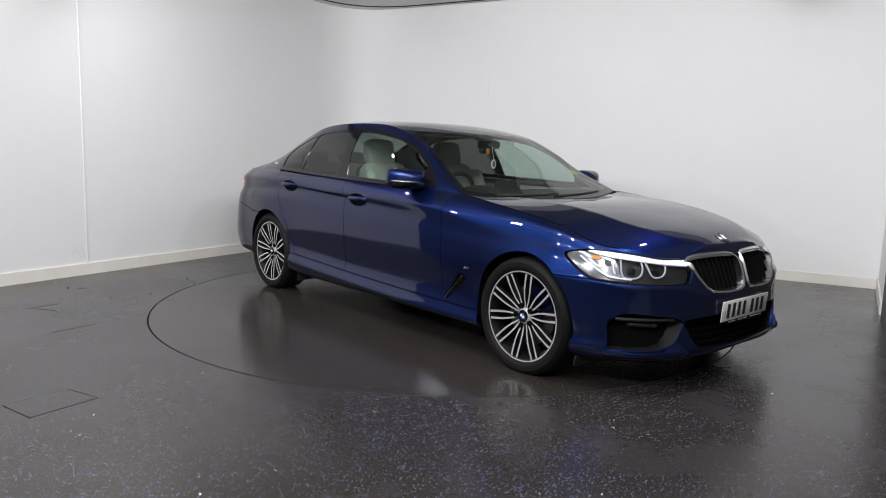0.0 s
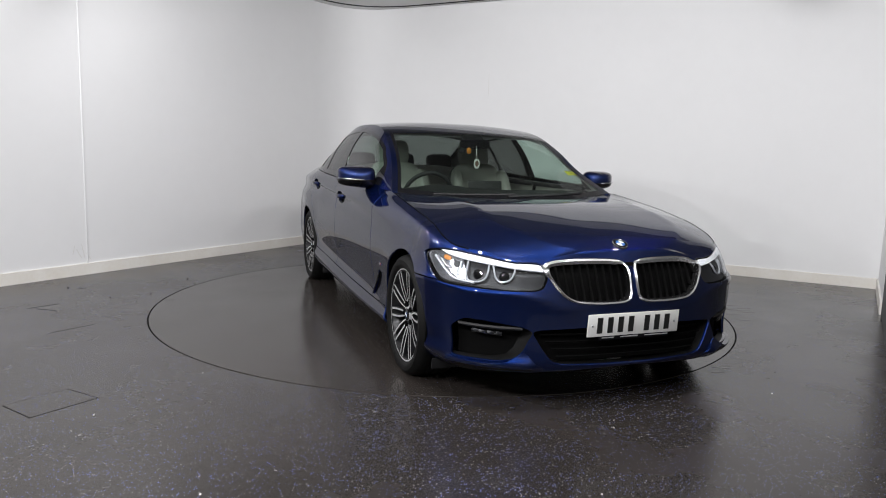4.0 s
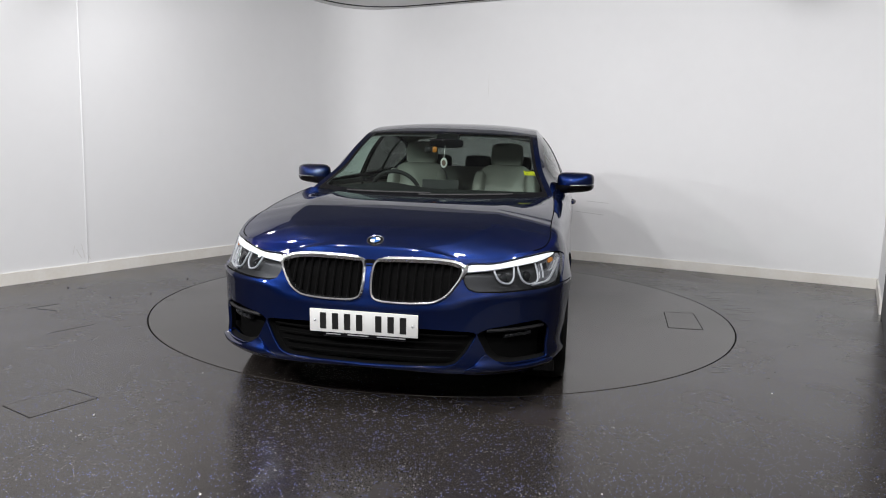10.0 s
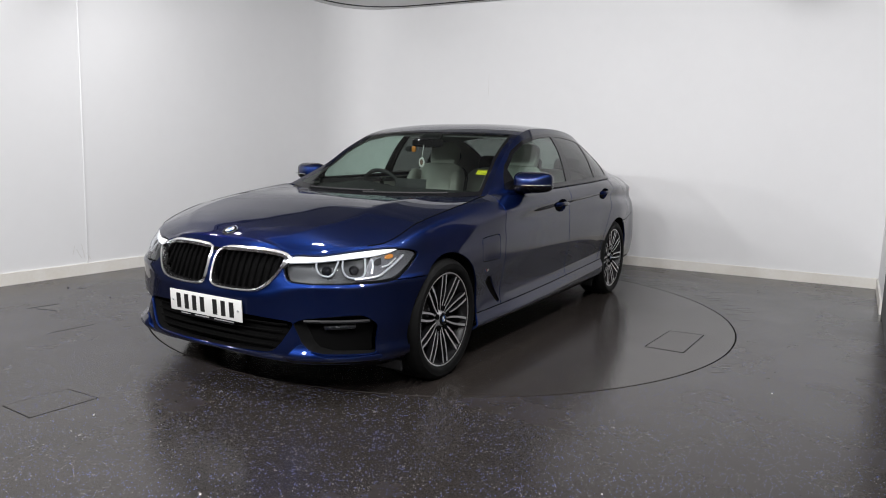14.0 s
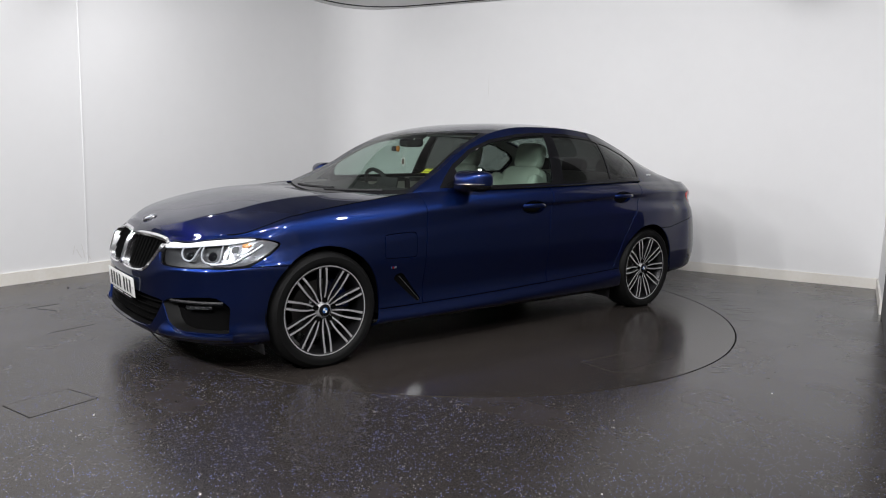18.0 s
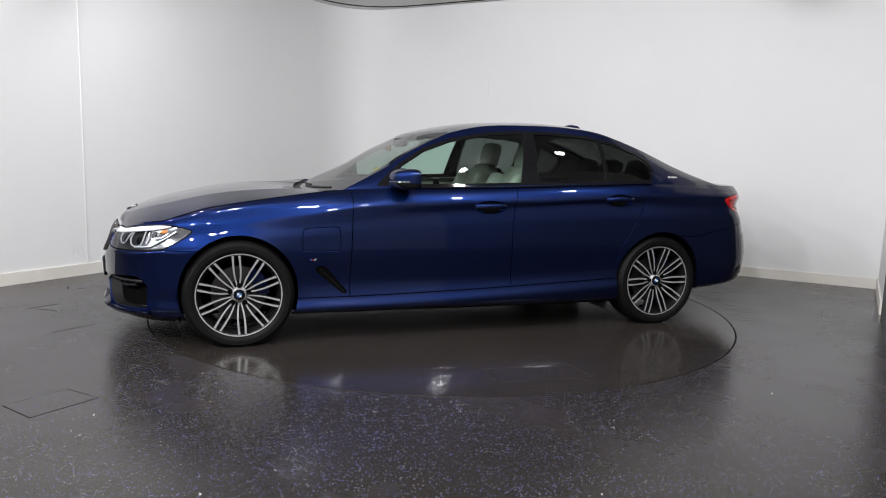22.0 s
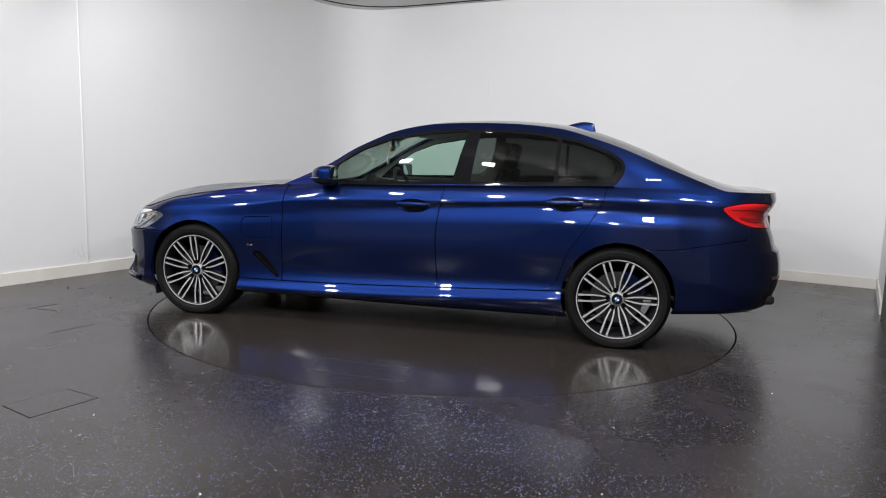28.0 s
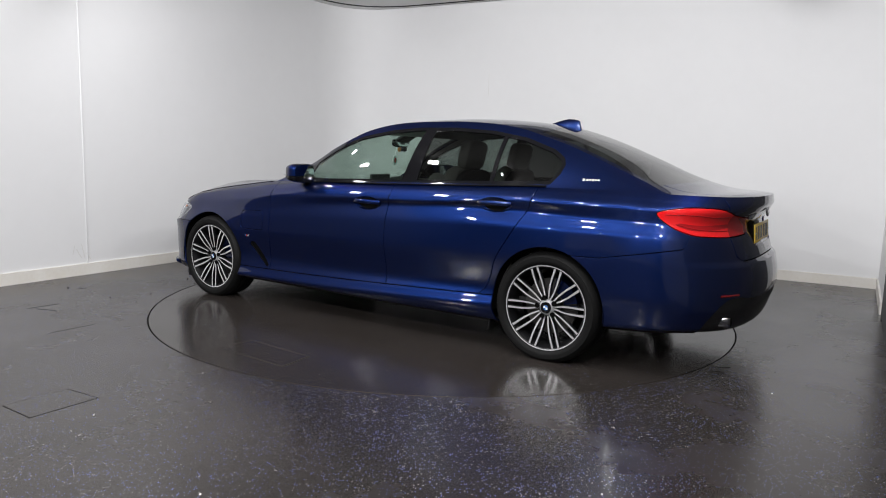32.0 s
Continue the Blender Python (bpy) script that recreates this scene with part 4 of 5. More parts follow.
for hand in (1, -1):
    def do(s):
        return s if hand > 0 else s.mirrored()
    lamp = do(headlight_skin).made("headlight", M_LENS, car, "clear glass headlight with white light guides", rim=0)
    do(bezel).made("bezel", M_GREYLAMP, lamp, "dark grey lamp housing", rim=0)
    do(brow_skin).made("light_strip", M_DRL, lamp, "bright white upper light strip", rim=.01)
    do(outer_skin).made("side_reflector", M_REFLECTOR, lamp, "silver side reflector", rim=.01)
    do(amber_skin).made("turn_reflector", M_AMBER, lamp, "amber reflector", rim=.004)
    do(cell_skin).made("side_cell", M_GREYLAMP, lamp, "grey cell in the side reflector", rim=.004)
    for line, (ck, cz) in GUIDES:
        pts = [on_round(k, z, -.012) for k, z in spline(line, 30)]
        part("light_guide", tube([(p.x, hand * p.y, p.z) for p in pts], .0048, 8), M_GUIDE, lamp, "pale U-shaped light guide")
        c = on_round(ck, cz, -.040)
        bm = bmesh.new()
        bmesh.ops.create_uvsphere(bm, u_segments=24, v_segments=12, radius=.028)
        bmesh.ops.translate(bm, vec=(c.x, hand * c.y, c.z - .008), verts=bm.verts)
        part("projector_lens", bm, M_GLOSS, lamp, "dark glass projector lens")
    for line, thick in (([(2.035, .609), (1.975, .614), (1.92, .622), (1.87, .648), (1.82, .678), (1.775, .71)], .006), ([(1.952, .635), (1.945, .67), (1.95, .70)], .005), ([(1.90, .662), (1.86, .672), (1.82, .70)], .004)):
        pts = [on_round(k, z, -.010) for k, z in spline(line, 14)]
        part("reflector_edge", tube([(p.x, hand * p.y, p.z) for p in pts], thick, 6), M_RIM, lamp, "silver reflector edge")

# ---------------------------------------------------------------- lower front openings
def funnel(points, mid, deep, shrink):
    """A frame that leads from an outline on the skin back to a smaller outline inside."""
    bm = bmesh.new()
    c = Vector(mid)
    rows = [[bm.verts.new(p) for p in points], [bm.verts.new(p + (c - p) * shrink * .25 + Vector((-deep * .5, 0, 0))) for p in points], [bm.verts.new(p + (c - p) * shrink + Vector((-deep, 0, 0))) for p in points]]
    n = len(points)
    for a, b in zip(rows, rows[1:]):
        for i in range(n):
            bm.faces.new((a[i], a[(i + 1) % n], b[(i + 1) % n], b[i]))
    return bm


def even(line, step, closed=True):
    """Points at even steps along straight pieces."""
    out = []
    for a, b in zip(line, line[1:] + line[:1] if closed else line[1:]):
        n = max(1, int(math.hypot(b[0] - a[0], b[1] - a[1]) / step))
        out += [(a[0] + (b[0] - a[0]) * i / n, a[1] + (b[1] - a[1]) * i / n) for i in range(n)]
    return out


edge_y = even(INTAKE_MID[:8], .02, False) + [INTAKE_MID[7]]
edge_y = edge_y + [(-y, z) for y, z in edge_y[::-1] if y > .001]
edge = [on_nose(y, z) - Vector((.004, 0, 0)) for y, z in edge_y]
edge = [Vector((p.x, y, p.z)) for p, (y, z) in zip(edge, edge_y)]
part("intake_frame", funnel(edge, (2.28, 0, .32), .06, .06), M_SLAT, front_bumper, "matt black intake frame", 50)
whole(mid_skin.shifted(-.05)).made("lower_grille", M_DARK, front_bumper, "black lower air intake mesh", rim=0)
for zz in (.27, .305, .34, .375):
    yy = .40 + (zz - .27) * .7
    pts = [on_nose(abs(v), zz) for v in np.linspace(-yy, yy, 21)]
    pts = [(p.x - .026, v, zz) for p, v in zip(pts, np.linspace(-yy, yy, 21))]
    part("intake_bar", tube(pts, .004, 6), M_DARK, front_bumper)
for hand in (1, -1):
    s2 = side_intake.shifted(-.06)
    (s2 if hand > 0 else s2.mirrored()).made("side_intake", M_DARK, front_bumper, "black side air intake", rim=0)
    edge = [on_round(k, z, -.004) for k, z in even(INTAKE_SIDE, .02)]
    edge = [Vector((p.x, p.y * hand, p.z)) for p in edge]
    middle = on_round(2.08, .325, -.01)
    part("intake_frame", funnel(edge, (middle.x, middle.y * hand, middle.z), .055, .12), M_SLAT, front_bumper, "matt black intake frame", 50)
    pts = [on_round(k, z, -.028) for k, z in zip(np.linspace(2.03, 2.17, 12), np.linspace(.377, .37, 12))]
    fog = part("fog_lamp", tube([(p.x, p.y * hand, p.z) for p in pts], .013, 8, flat=.95), M_LENS, front_bumper, "slim clear LED fog lamp")
    part("fog_housing", tube([(p.x - .012, p.y * hand, p.z) for p in pts], .012, 8), M_GREYLAMP, fog, "grey fog lamp housing")
    for k in (2.045, 2.085, 2.125, 2.155):
        p = on_round(k, .375, -.027)
        part("led", boxed((.008, .024, .012), pose(p.x, p.y * hand, p.z, 0, 0, hand * 38), .002), M_GREYLAMP, fog)
    pts = [on_round(k, .405 - .012 * (k - 2.0), -.012) for k in np.linspace(1.96, 2.25, 12)]
    part("intake_fin", tube([(p.x, p.y * hand, p.z) for p in pts], .009, 6), M_BLACK, front_bumper, "black fin over the fog lamp")


# ---------------------------------------------------------------- number plates
def plate(name, m, material, label, wide=.52, high=.111):
    body = part(name, boxed((.006, wide, high), None, .0025), material, car, label)
    body.matrix_local = m
    x = -.5 * (7 * .05 + 6 * .011 + .022)
    for i in range(7):
        if i == 4:
            x += .033
        part("plate_bar", boxed((.002, .03, .078), pose(.0035, (x + .025), 0)), M_INK, body, "plain black bar")
        x += .0585
    for y in (-.235, .235):
        cap = bmesh.new()
        bmesh.ops.create_uvsphere(cap, u_segments=10, v_segments=6, radius=.006, matrix=pose(.003, y, 0))
        part("plate_cap", cap, M_SATIN, body)
    return body


plate("front_plate", pose(2.322, -.006, .422, 0, 4, 0), M_WHITEPL, "white number plate with black bars")
holder = part("plate_holder", boxed((.02, .40, .022), pose(2.312, 0, .357), .004), M_GLOSS, car, "gloss black plate holder strip")
for y, w in ((-.15, .07), (-.03, .1), (.11, .1), (.178, .035)):
    part("holder_bar", boxed((.001, w, .005), pose(2.3228, y, .36)), M_RIM, holder, "thin pale bar")
rear_plate = plate("rear_plate", pose(-2.497, 0, .797, 0, -5, 180), M_YELLOWPL, "yellow number plate with black bars")


# ---------------------------------------------------------------- round badges
def badge(name, r, m, parent, tilt=0):
    """Chrome ring, black band and a blue and white middle."""
    ring = part(name, lathe([(0, -.004), (r, -.004), (r, .002), (r * .96, .005), (r * .9, .004), (r * .9, 0), (0, 0)], 32, "x"), M_CHROME, parent, "round blue, white and black badge")
    ring.matrix_local = m
    part("badge_band", lathe([(r * .9, .001), (r * .88, .0035), (r * .62, .0045), (r * .58, .001)], 32, "x"), M_GLOSS, ring)
    for q in range(4):
        bm = bmesh.new()
        c = bm.verts.new((.0058, 0, 0))
        arc = [bm.verts.new((.0045, r * .58 * math.cos(w), r * .58 * math.sin(w))) for w in (math.pi / 2 * (q + i / 7) for i in range(8))]
        for a, b in zip(arc, arc[1:]):
            bm.faces.new((c, a, b))
        part("badge_quarter", bm, M_BLUEB if q % 2 else M_WHITEPL, ring)
    return ring


b_i = int(np.argmin(np.abs(hood[:, 0, 0] - 2.155)))
b_d = hood[b_i + 2, 0] - hood[b_i - 2, 0]
badge("bonnet_badge", .041, pose(float(hood[b_i, 0, 0]) + .003, 0, float(hood[b_i, 0, 2]) + .003, 0, -90 - math.degrees(math.atan2(b_d[2], b_d[0])), 0), car)
badge("boot_badge", .041, pose(-2.519, 0, .93, 0, -8, 180), boot)


# ---------------------------------------------------------------- mirrors, handles, small trim
def mirror_shell():
    bm = bmesh.new()
    bmesh.ops.create_uvsphere(bm, u_segments=36, v_segments=20, radius=1)
    for v in bm.verts:
        x, y, z = v.co
        s = (abs(y) ** 4.5 + abs(z) ** 4.5) ** (1 / 4.5)
        c = math.hypot(y, z)
        f = c / s if s > 1e-6 else 1
        y, z = y * f, z * f
        taper = 1 - .18 * (y + 1) / 2
        back = max(x, -.35)
        v.co = (.455 + .112 * back - .02 * y, .945 + .125 * y, 1.04 + .076 * z * taper + .006 * y)
    return bm


for hand in (1, -1):
    def flipped(bm):
        if hand < 0:
            bmesh.ops.scale(bm, vec=(1, -1, 1), verts=bm.verts)
        return bm
    door = part_of["door_front", hand]
    mirror = part("wing_mirror", flipped(mirror_shell()), M_PAINT, car, "blue wing mirror housing with black lower half")
    low = mirror_shell()
    geom = list(low.verts) + list(low.edges) + list(low.faces)
    bmesh.ops.bisect_plane(low, geom=geom, plane_co=(.45, .94, 1.022), plane_no=(0, 0, 1), clear_outer=True)
    for v in low.verts:
        v.co = Vector((.455, .945, 1.045)) + (v.co - Vector((.455, .945, 1.045))) * 1.018
    part("mirror_underside", flipped(low), M_GLOSS, mirror, "gloss black mirror underside")
    part("mirror_line", flipped(tube([(.455 + .114 * math.cos(w), .945 + .128 * math.sin(w), 1.024 + .006 * math.sin(w)) for w in np.linspace(-.9, 1.4, 14)], .0022, 6)), M_SATIN, mirror, "slim silver indicator line")
    part("mirror_arm", flipped(boxed((.07, .10, .03), pose(.475, .86, .985, 12, 0, 8), .01)), M_GLOSS, mirror)
    part("mirror_glass", flipped(boxed((.004, .2, .105), pose(.418, .945, 1.043, 0, 4, 4), .002)), M_CHROME, mirror)
    for (hx, hz), dname in ((HANDLE_F, "door_front"), (HANDLE_R, "door_rear")):
        pts = []
        base = on_round(hx, hz).y
        for i in range(21):
            u = -1 + 2 * i / 20
            pts.append((hx + u * .108, hand * (base + .004 + .03 * (1 - abs(u) ** 3.5)), hz + .004 * (1 - u * u) + .008))
        bm = tube(pts, .0125, 10, flat=1.25)
        part("door_handle", bm, M_PAINT, part_of[dname, hand], "blue bar door handle")
        part("lock_cap", boxed((.035, .012, .02), pose(hx - .09, hand * (base + .012), hz + .008), .004), M_PAINT, part_of[dname, hand])
    # small wing badge: three slanted stripes and a block
    for i, (dx, w, m) in enumerate(((.0, .005, M_BLUEB), (-.006, .005, M_INK), (-.012, .005, M_RED), (-.028, .018, M_SATIN))):
        p = on_round(1.062 + dx, .535, .003)
        part("wing_badge", boxed((w, .003, .011), pose(p.x, hand * p.y, p.z, 0, 18, 0), .001), m, car)
    # pillar badge: plain silver bars
    for i, dx in enumerate((0, -.02, -.036, -.052, -.066, -.082)):
        xx = -1.63 + dx
        c0 = round_body(xx, TOP_EDGE)
        rr = rail[np.argmin(abs(rail[:, 0] - xx))]
        v = (1.083 - c0[2]) / (rr[2] - c0[2])
        yy = c0[1] + (rr[1] - c0[1]) * v + .085 * (rr[2] - c0[2]) * math.sin(math.pi * v ** 1.25)
        part("pillar_badge", boxed((.012, .004, .016 if i % 3 == 0 else .01), pose(xx, hand * (yy + .002), 1.083, hand * 35, 0, 0), .001), M_RIM, car)

fin = bmesh.new()
prof = [(-1.075, .002, .006), (-1.10, .012, .016), (-1.13, .026, .021), (-1.165, .041, .024), (-1.20, .052, .025), (-1.235, .058, .024), (-1.265, .060, .021), (-1.279, .056, .019), (-1.285, .03, .021), (-1.293, .004, .024)]
fin_rows = []
for x, h, w in prof:
    z0 = float(np.interp(x, spine[::-1, 0], spine[::-1, 1])) - .006
    fin_rows.append([fin.verts.new((x, w * c, z0 + (h + .006) * t)) for c, t in ((1, 0), (.92, .25), (.62, .6), (.3, .9), (0, 1), (-.3, .9), (-.62, .6), (-.92, .25), (-1, 0))])
for a_row, b_row in zip(fin_rows, fin_rows[1:]):
    for i in range(8):
        fin.faces.new((a_row[i], a_row[i + 1], b_row[i + 1], b_row[i]))
part("roof_antenna", fin, M_PAINT, car, "blue shark-fin roof antenna", 60)

# chrome-dark strip at the foot of the windows and the roof seam
for hand in (1, -1):
    pts = [(x, hand * (round_body(x, TOP_EDGE)[1] + .004), round_body(x, TOP_EDGE)[2] + .006) for x in np.linspace(.40, -1.43, 40)]
    part("waist_strip", tube(pts, .007, 6), M_GLOSS, car, "gloss black waist strip")

# bonnet shut lines, vent blades
for hand in (1, -1):
    pts = [round_body(k, TOP_EDGE) for k in np.linspace(1.97, .88, 60)]
    part("bonnet_gap", tube([(q[0], hand * (q[1] + .001), q[2] - .0005) for q in pts], .0034, 6), M_DARK, car, "dark shut line beside the bonnet")
    a, b = on_round(1.005, .478, .004), on_round(.845, .318, .004)
    part("vent_blade", tube([(p.x, hand * p.y, p.z) for p in (a, a * .5 + b * .5, b)], .005, 6), M_GLOSS, car, "gloss black vent blade")

# ---------------------------------------------------------------- tail lamps, exhausts
for hand in (1, -1):
    def do(s):
        return s if hand > 0 else s.mirrored()
    lamp = do(tail_skin).made("tail_lamp", M_RED, car, "red tail lamp wrapping round the rear corner", rim=.015)
    stripe, _ = tail_skin.shifted(.0015).cut(by_round(loop_line([(-2.22, .875), (-2.32, .866), (-2.45, .864), (-2.6, .868), (-2.6, .85), (-2.45, .838), (-2.32, .838), (-2.21, .86)], 40)))
    do(stripe).made("dark_band", M_REDDARK, lamp, "darker red lamp band", rim=0)
    for line in ([(-2.12, .918), (-2.25, .92), (-2.37, .915), (-2.47, .907), (-2.58, .91)], [(-2.2, .868), (-2.32, .846), (-2.45, .835), (-2.6, .832)]):
        pts = [on_round(k, z, .0015) for k, z in spline(line, 20)]
        part("light_bar", tube([(p.x, p.y * hand, p.z) for p in pts], .0028, 6), M_REDDARK, lamp, "dark red light bar")
    inner_l, _ = tail_skin.shifted(.0018).cut(lambda V, K: K + 2.60)
    do(inner_l).made("boot_lamp", M_REDDARK, lamp, "darker red lamp piece on the boot lid", rim=.006)
    bm = boxed((.12, .135, .062), None, .02, 4)
    c = on_round(tail_k(.60, .37), .35)
    pipe = part("exhaust_tip", bm, M_PIPE, car, "dark chrome trapezoid exhaust tip")
    pipe.matrix_local = pose(c.x + .062, hand * .60, .335, 0, 0, hand * 8)
    hole = part("exhaust_hole", boxed((.01, .115, .044), pose(-.058, 0, 0), .004), M_DARK, pipe)
    pts = [on_round(tail_k(y, .487), .487, -.006) for y in np.linspace(.60, .72, 8)]
    part("rear_reflector", tube([(p.x, p.y * hand, p.z) for p in pts], .012, 8, flat=.7), M_REFLEX, rear_bumper, "dark red bumper reflector strip")

# ---------------------------------------------------------------- underside and wheel wells
part("floor_pan", boxed((3.5, 1.5, .04), pose(.1, 0, .2), .01), M_DARK, car)
for ax in (AXLE, -AXLE):
    for hand in (1, -1):
        bm = bmesh.new()
        rows = []
        for i in range(25):
            w = math.radians(-12 + 204 * i / 24)
            x, z = ax + (ARCH_R + .006) * math.cos(w), .336 + (ARCH_R + .006) * math.sin(w)
            rows.append([bm.verts.new((x, hand * y, z)) for y in (.91, .55)] + [bm.verts.new((ax + .1 * math.cos(w), hand * .55, .336 + .1 * math.sin(w)))])
        for a, b in zip(rows, rows[1:]):
            bm.faces.new((a[0], b[0], b[1], a[1]))
            bm.faces.new((a[1], b[1], b[2], a[2]))
        part("wheel_well", bm, M_DARK, car)
for hand in (1, -1):
    part("air_deflector", boxed((.01, .3, .06), pose(1.84, hand * .72, .145, 0, 10, 0), .003), M_BLACK, car)
    part("air_deflector", boxed((.01, .26, .07), pose(-1.09, hand * .74, .15, 0, -8, 0), .003), M_BLACK, car)
part("rear_silencer", boxed((.26, 1.0, .13), pose(-2.08, 0, .315), .05, 3), M_BLACK, car)


# ---------------------------------------------------------------- wheels
def spoke_mesh(hand):
    """One bent spoke of a pair; the outer face is machined."""
    bm = bmesh.new()
    rows = []
    for r, off, w, y in ((.050, .0060, .0044, -.022), (.075, .0105, .0046, -.020), (.105, .0165, .0048, -.014), (.15, .0205, .0052, -.006), (.20, .0205, .0058, .000), (.245, .0195, .0068, .003)):
        o = off * hand
        rows.append([bm.verts.new(p) for p in ((o - w, y, r), (o + w, y, r), (o + w * 1.15, y - .006, r), (o + w * 1.1, y - .03, r), (o - w * 1.1, y - .03, r), (o - w * 1.15, y - .006, r))])
    for a, b in zip(rows, rows[1:]):
        for j in range(6):
            f = bm.faces.new((a[j], a[(j + 1) % 6], b[(j + 1) % 6], b[j]))
            f.material_index = 0 if j == 0 else 1
    for r in (rows[0], rows[-1]):
        bm.faces.new(r).material_index = 1
    return bm


def make_wheel(m):
    rim_r = .2555
    barrel = lathe([(rim_r - .028, -.20), (rim_r - .006, -.20), (rim_r - .02, -.16), (rim_r - .03, -.1), (rim_r - .03, -.035), (rim_r - .016, -.012), (rim_r - .012, .002), (rim_r - .006, .006),
                    (rim_r + .001, .006), (rim_r + .004, .001), (rim_r + .002, -.02)], 72, "y")
    for f in barrel.faces:
        f.material_index = 1 if f.calc_center_median().y < .0045 else 0
    wheel = part("wheel", barrel, M_RIM, car, "ten twin-spoke machined alloy wheel with dark tyre")
    wheel.data.materials.append(M_RIMDARK)
    for i in range(10):
        for hand in (1, -1):
            if i == 0:
                sp = part("spoke", spoke_mesh(hand), M_RIM, wheel, "machined silver spoke with dark sides", 20)
                sp.data.materials.append(M_RIMDARK)
                if hand > 0:
                    first = sp
                else:
                    second = sp
            else:
                src = first if hand > 0 else second
                sp = new("spoke", src.data)
                sp.parent = wheel
                tagged(sp, "machined silver spoke with dark sides")
            sp.matrix_local = pose(0, 0, 0, 0, 36 * i + 4, 0)
    part("hub", lathe([(0, -.03), (.048, -.036), (.05, -.028), (.045, -.021), (.04, -.016), (.036, -.012), (0, -.012)], 40, "y"), M_HUB, wheel, "silver wheel hub")
    cap = part("hub_cap", lathe([(.034, -.013), (.034, -.008), (.03, -.006), (.0, -.006)], 28, "y"), M_GLOSS, wheel, "dark hub cap with a blue and white middle")
    part("cap_middle", lathe([(.016, -.0058), (.015, -.0048), (0, -.0045)], 20, "y"), M_BLUEB, wheel, "blue hub badge")
    part("cap_quarter", boxed((.012, .001, .012), pose(.006, -.0042, .006)), M_WHITEPL, wheel)
    part("cap_quarter", boxed((.012, .001, .012), pose(-.006, -.0042, -.006)), M_WHITEPL, wheel)
    for i in range(5):
        w = math.radians(72 * i + 20)
        part("bolt", lathe([(.015, -.03), (.015, -.0205), (.0125, -.0195), (.0115, -.024), (0, -.024)], 14, "y"), M_DARK, wheel, "dark wheel bolt recess").matrix_local = pose(.058 * math.cos(w), .012, .058 * math.sin(w))
    R = TYRE_R
    part("tyre", lathe([(rim_r - .012, -.21), (rim_r + .012, -.222), (rim_r + .04, -.226), (R - .02, -.218), (R - .004, -.195), (R, -.17), (R, -.145), (R - .006, -.143), (R - .006, -.137), (R, -.135), (R, -.105),
                        (R - .006, -.103), (R - .006, -.095), (R, -.093), (R, -.062), (R - .006, -.06), (R - .006, -.053), (R, -.051), (R, -.03), (R - .003, -.012), (R - .012, .006), (R - .028, .019), (R - .03, .021), (R - .036, .02), (R - .05, .0225),
                        (rim_r + .012, .016), (rim_r + .005, .008), (rim_r - .004, -.004)], 96, "y"), M_RUBBER, wheel, "black low-profile tyre")
    part("brake_disc", lathe([(.07, -.085), (.166, -.085), (.168, -.088), (.168, -.108), (.166, -.112), (.07, -.112)], 48, "y"), M_DISC, wheel, "grey steel brake disc")
    part("disc_bell", lathe([(0, -.06), (.07, -.06), (.078, -.07), (.078, -.11), (0, -.11)], 32, "y"), M_RIMDARK, wheel)
    bm = bmesh.new()
    rows = []
    for i in range(9):
        w = math.radians(-32 + 64 * i / 8 + 150)
        c, s = math.cos(w), math.sin(w)
        rows.append([bm.verts.new((r * c, y, r * s)) for r, y in ((.10, -.055), (.182, -.055), (.186, -.07), (.186, -.13), (.10, -.13))])
    for a, b in zip(rows, rows[1:]):
        for j in range(5):
            bm.faces.new((a[j], a[(j + 1) % 5], b[(j + 1) % 5], b[j]))
    bm.faces.new(rows[0])
    bm.faces.new(rows[-1])
    part("brake_caliper", bm, M_PAINT, wheel, "blue brake caliper")
    wheel.matrix_basis = m
    return wheel


front_left = make_wheel(pose(AXLE, .905, HUB_Z))
copy_thing(front_left, pose(AXLE, -.905, HUB_Z, 0, 22, 180))
copy_thing(front_left, pose(-AXLE, .908, HUB_Z, 0, 15, 0))
copy_thing(front_left, pose(-AXLE, -.908, HUB_Z, 0, 40, 180))


# ---------------------------------------------------------------- inside the car
def cushion(sx, sy, sz, power, m, bulge=0.0):
    """A padded block: a ball squared off."""
    bm = bmesh.new()
    bmesh.ops.create_uvsphere(bm, u_segments=28, v_segments=18, radius=1)
    for v in bm.verts:
        c = v.co
        s = (abs(c.x) ** power + abs(c.y) ** power + abs(c.z) ** power) ** (-1 / power)
        c = c * s
        v.co = (c.x * sx / 2, c.y * sy / 2, c.z * sz / 2)
    bmesh.ops.transform(bm, matrix=m, verts=bm.verts)
    return bm


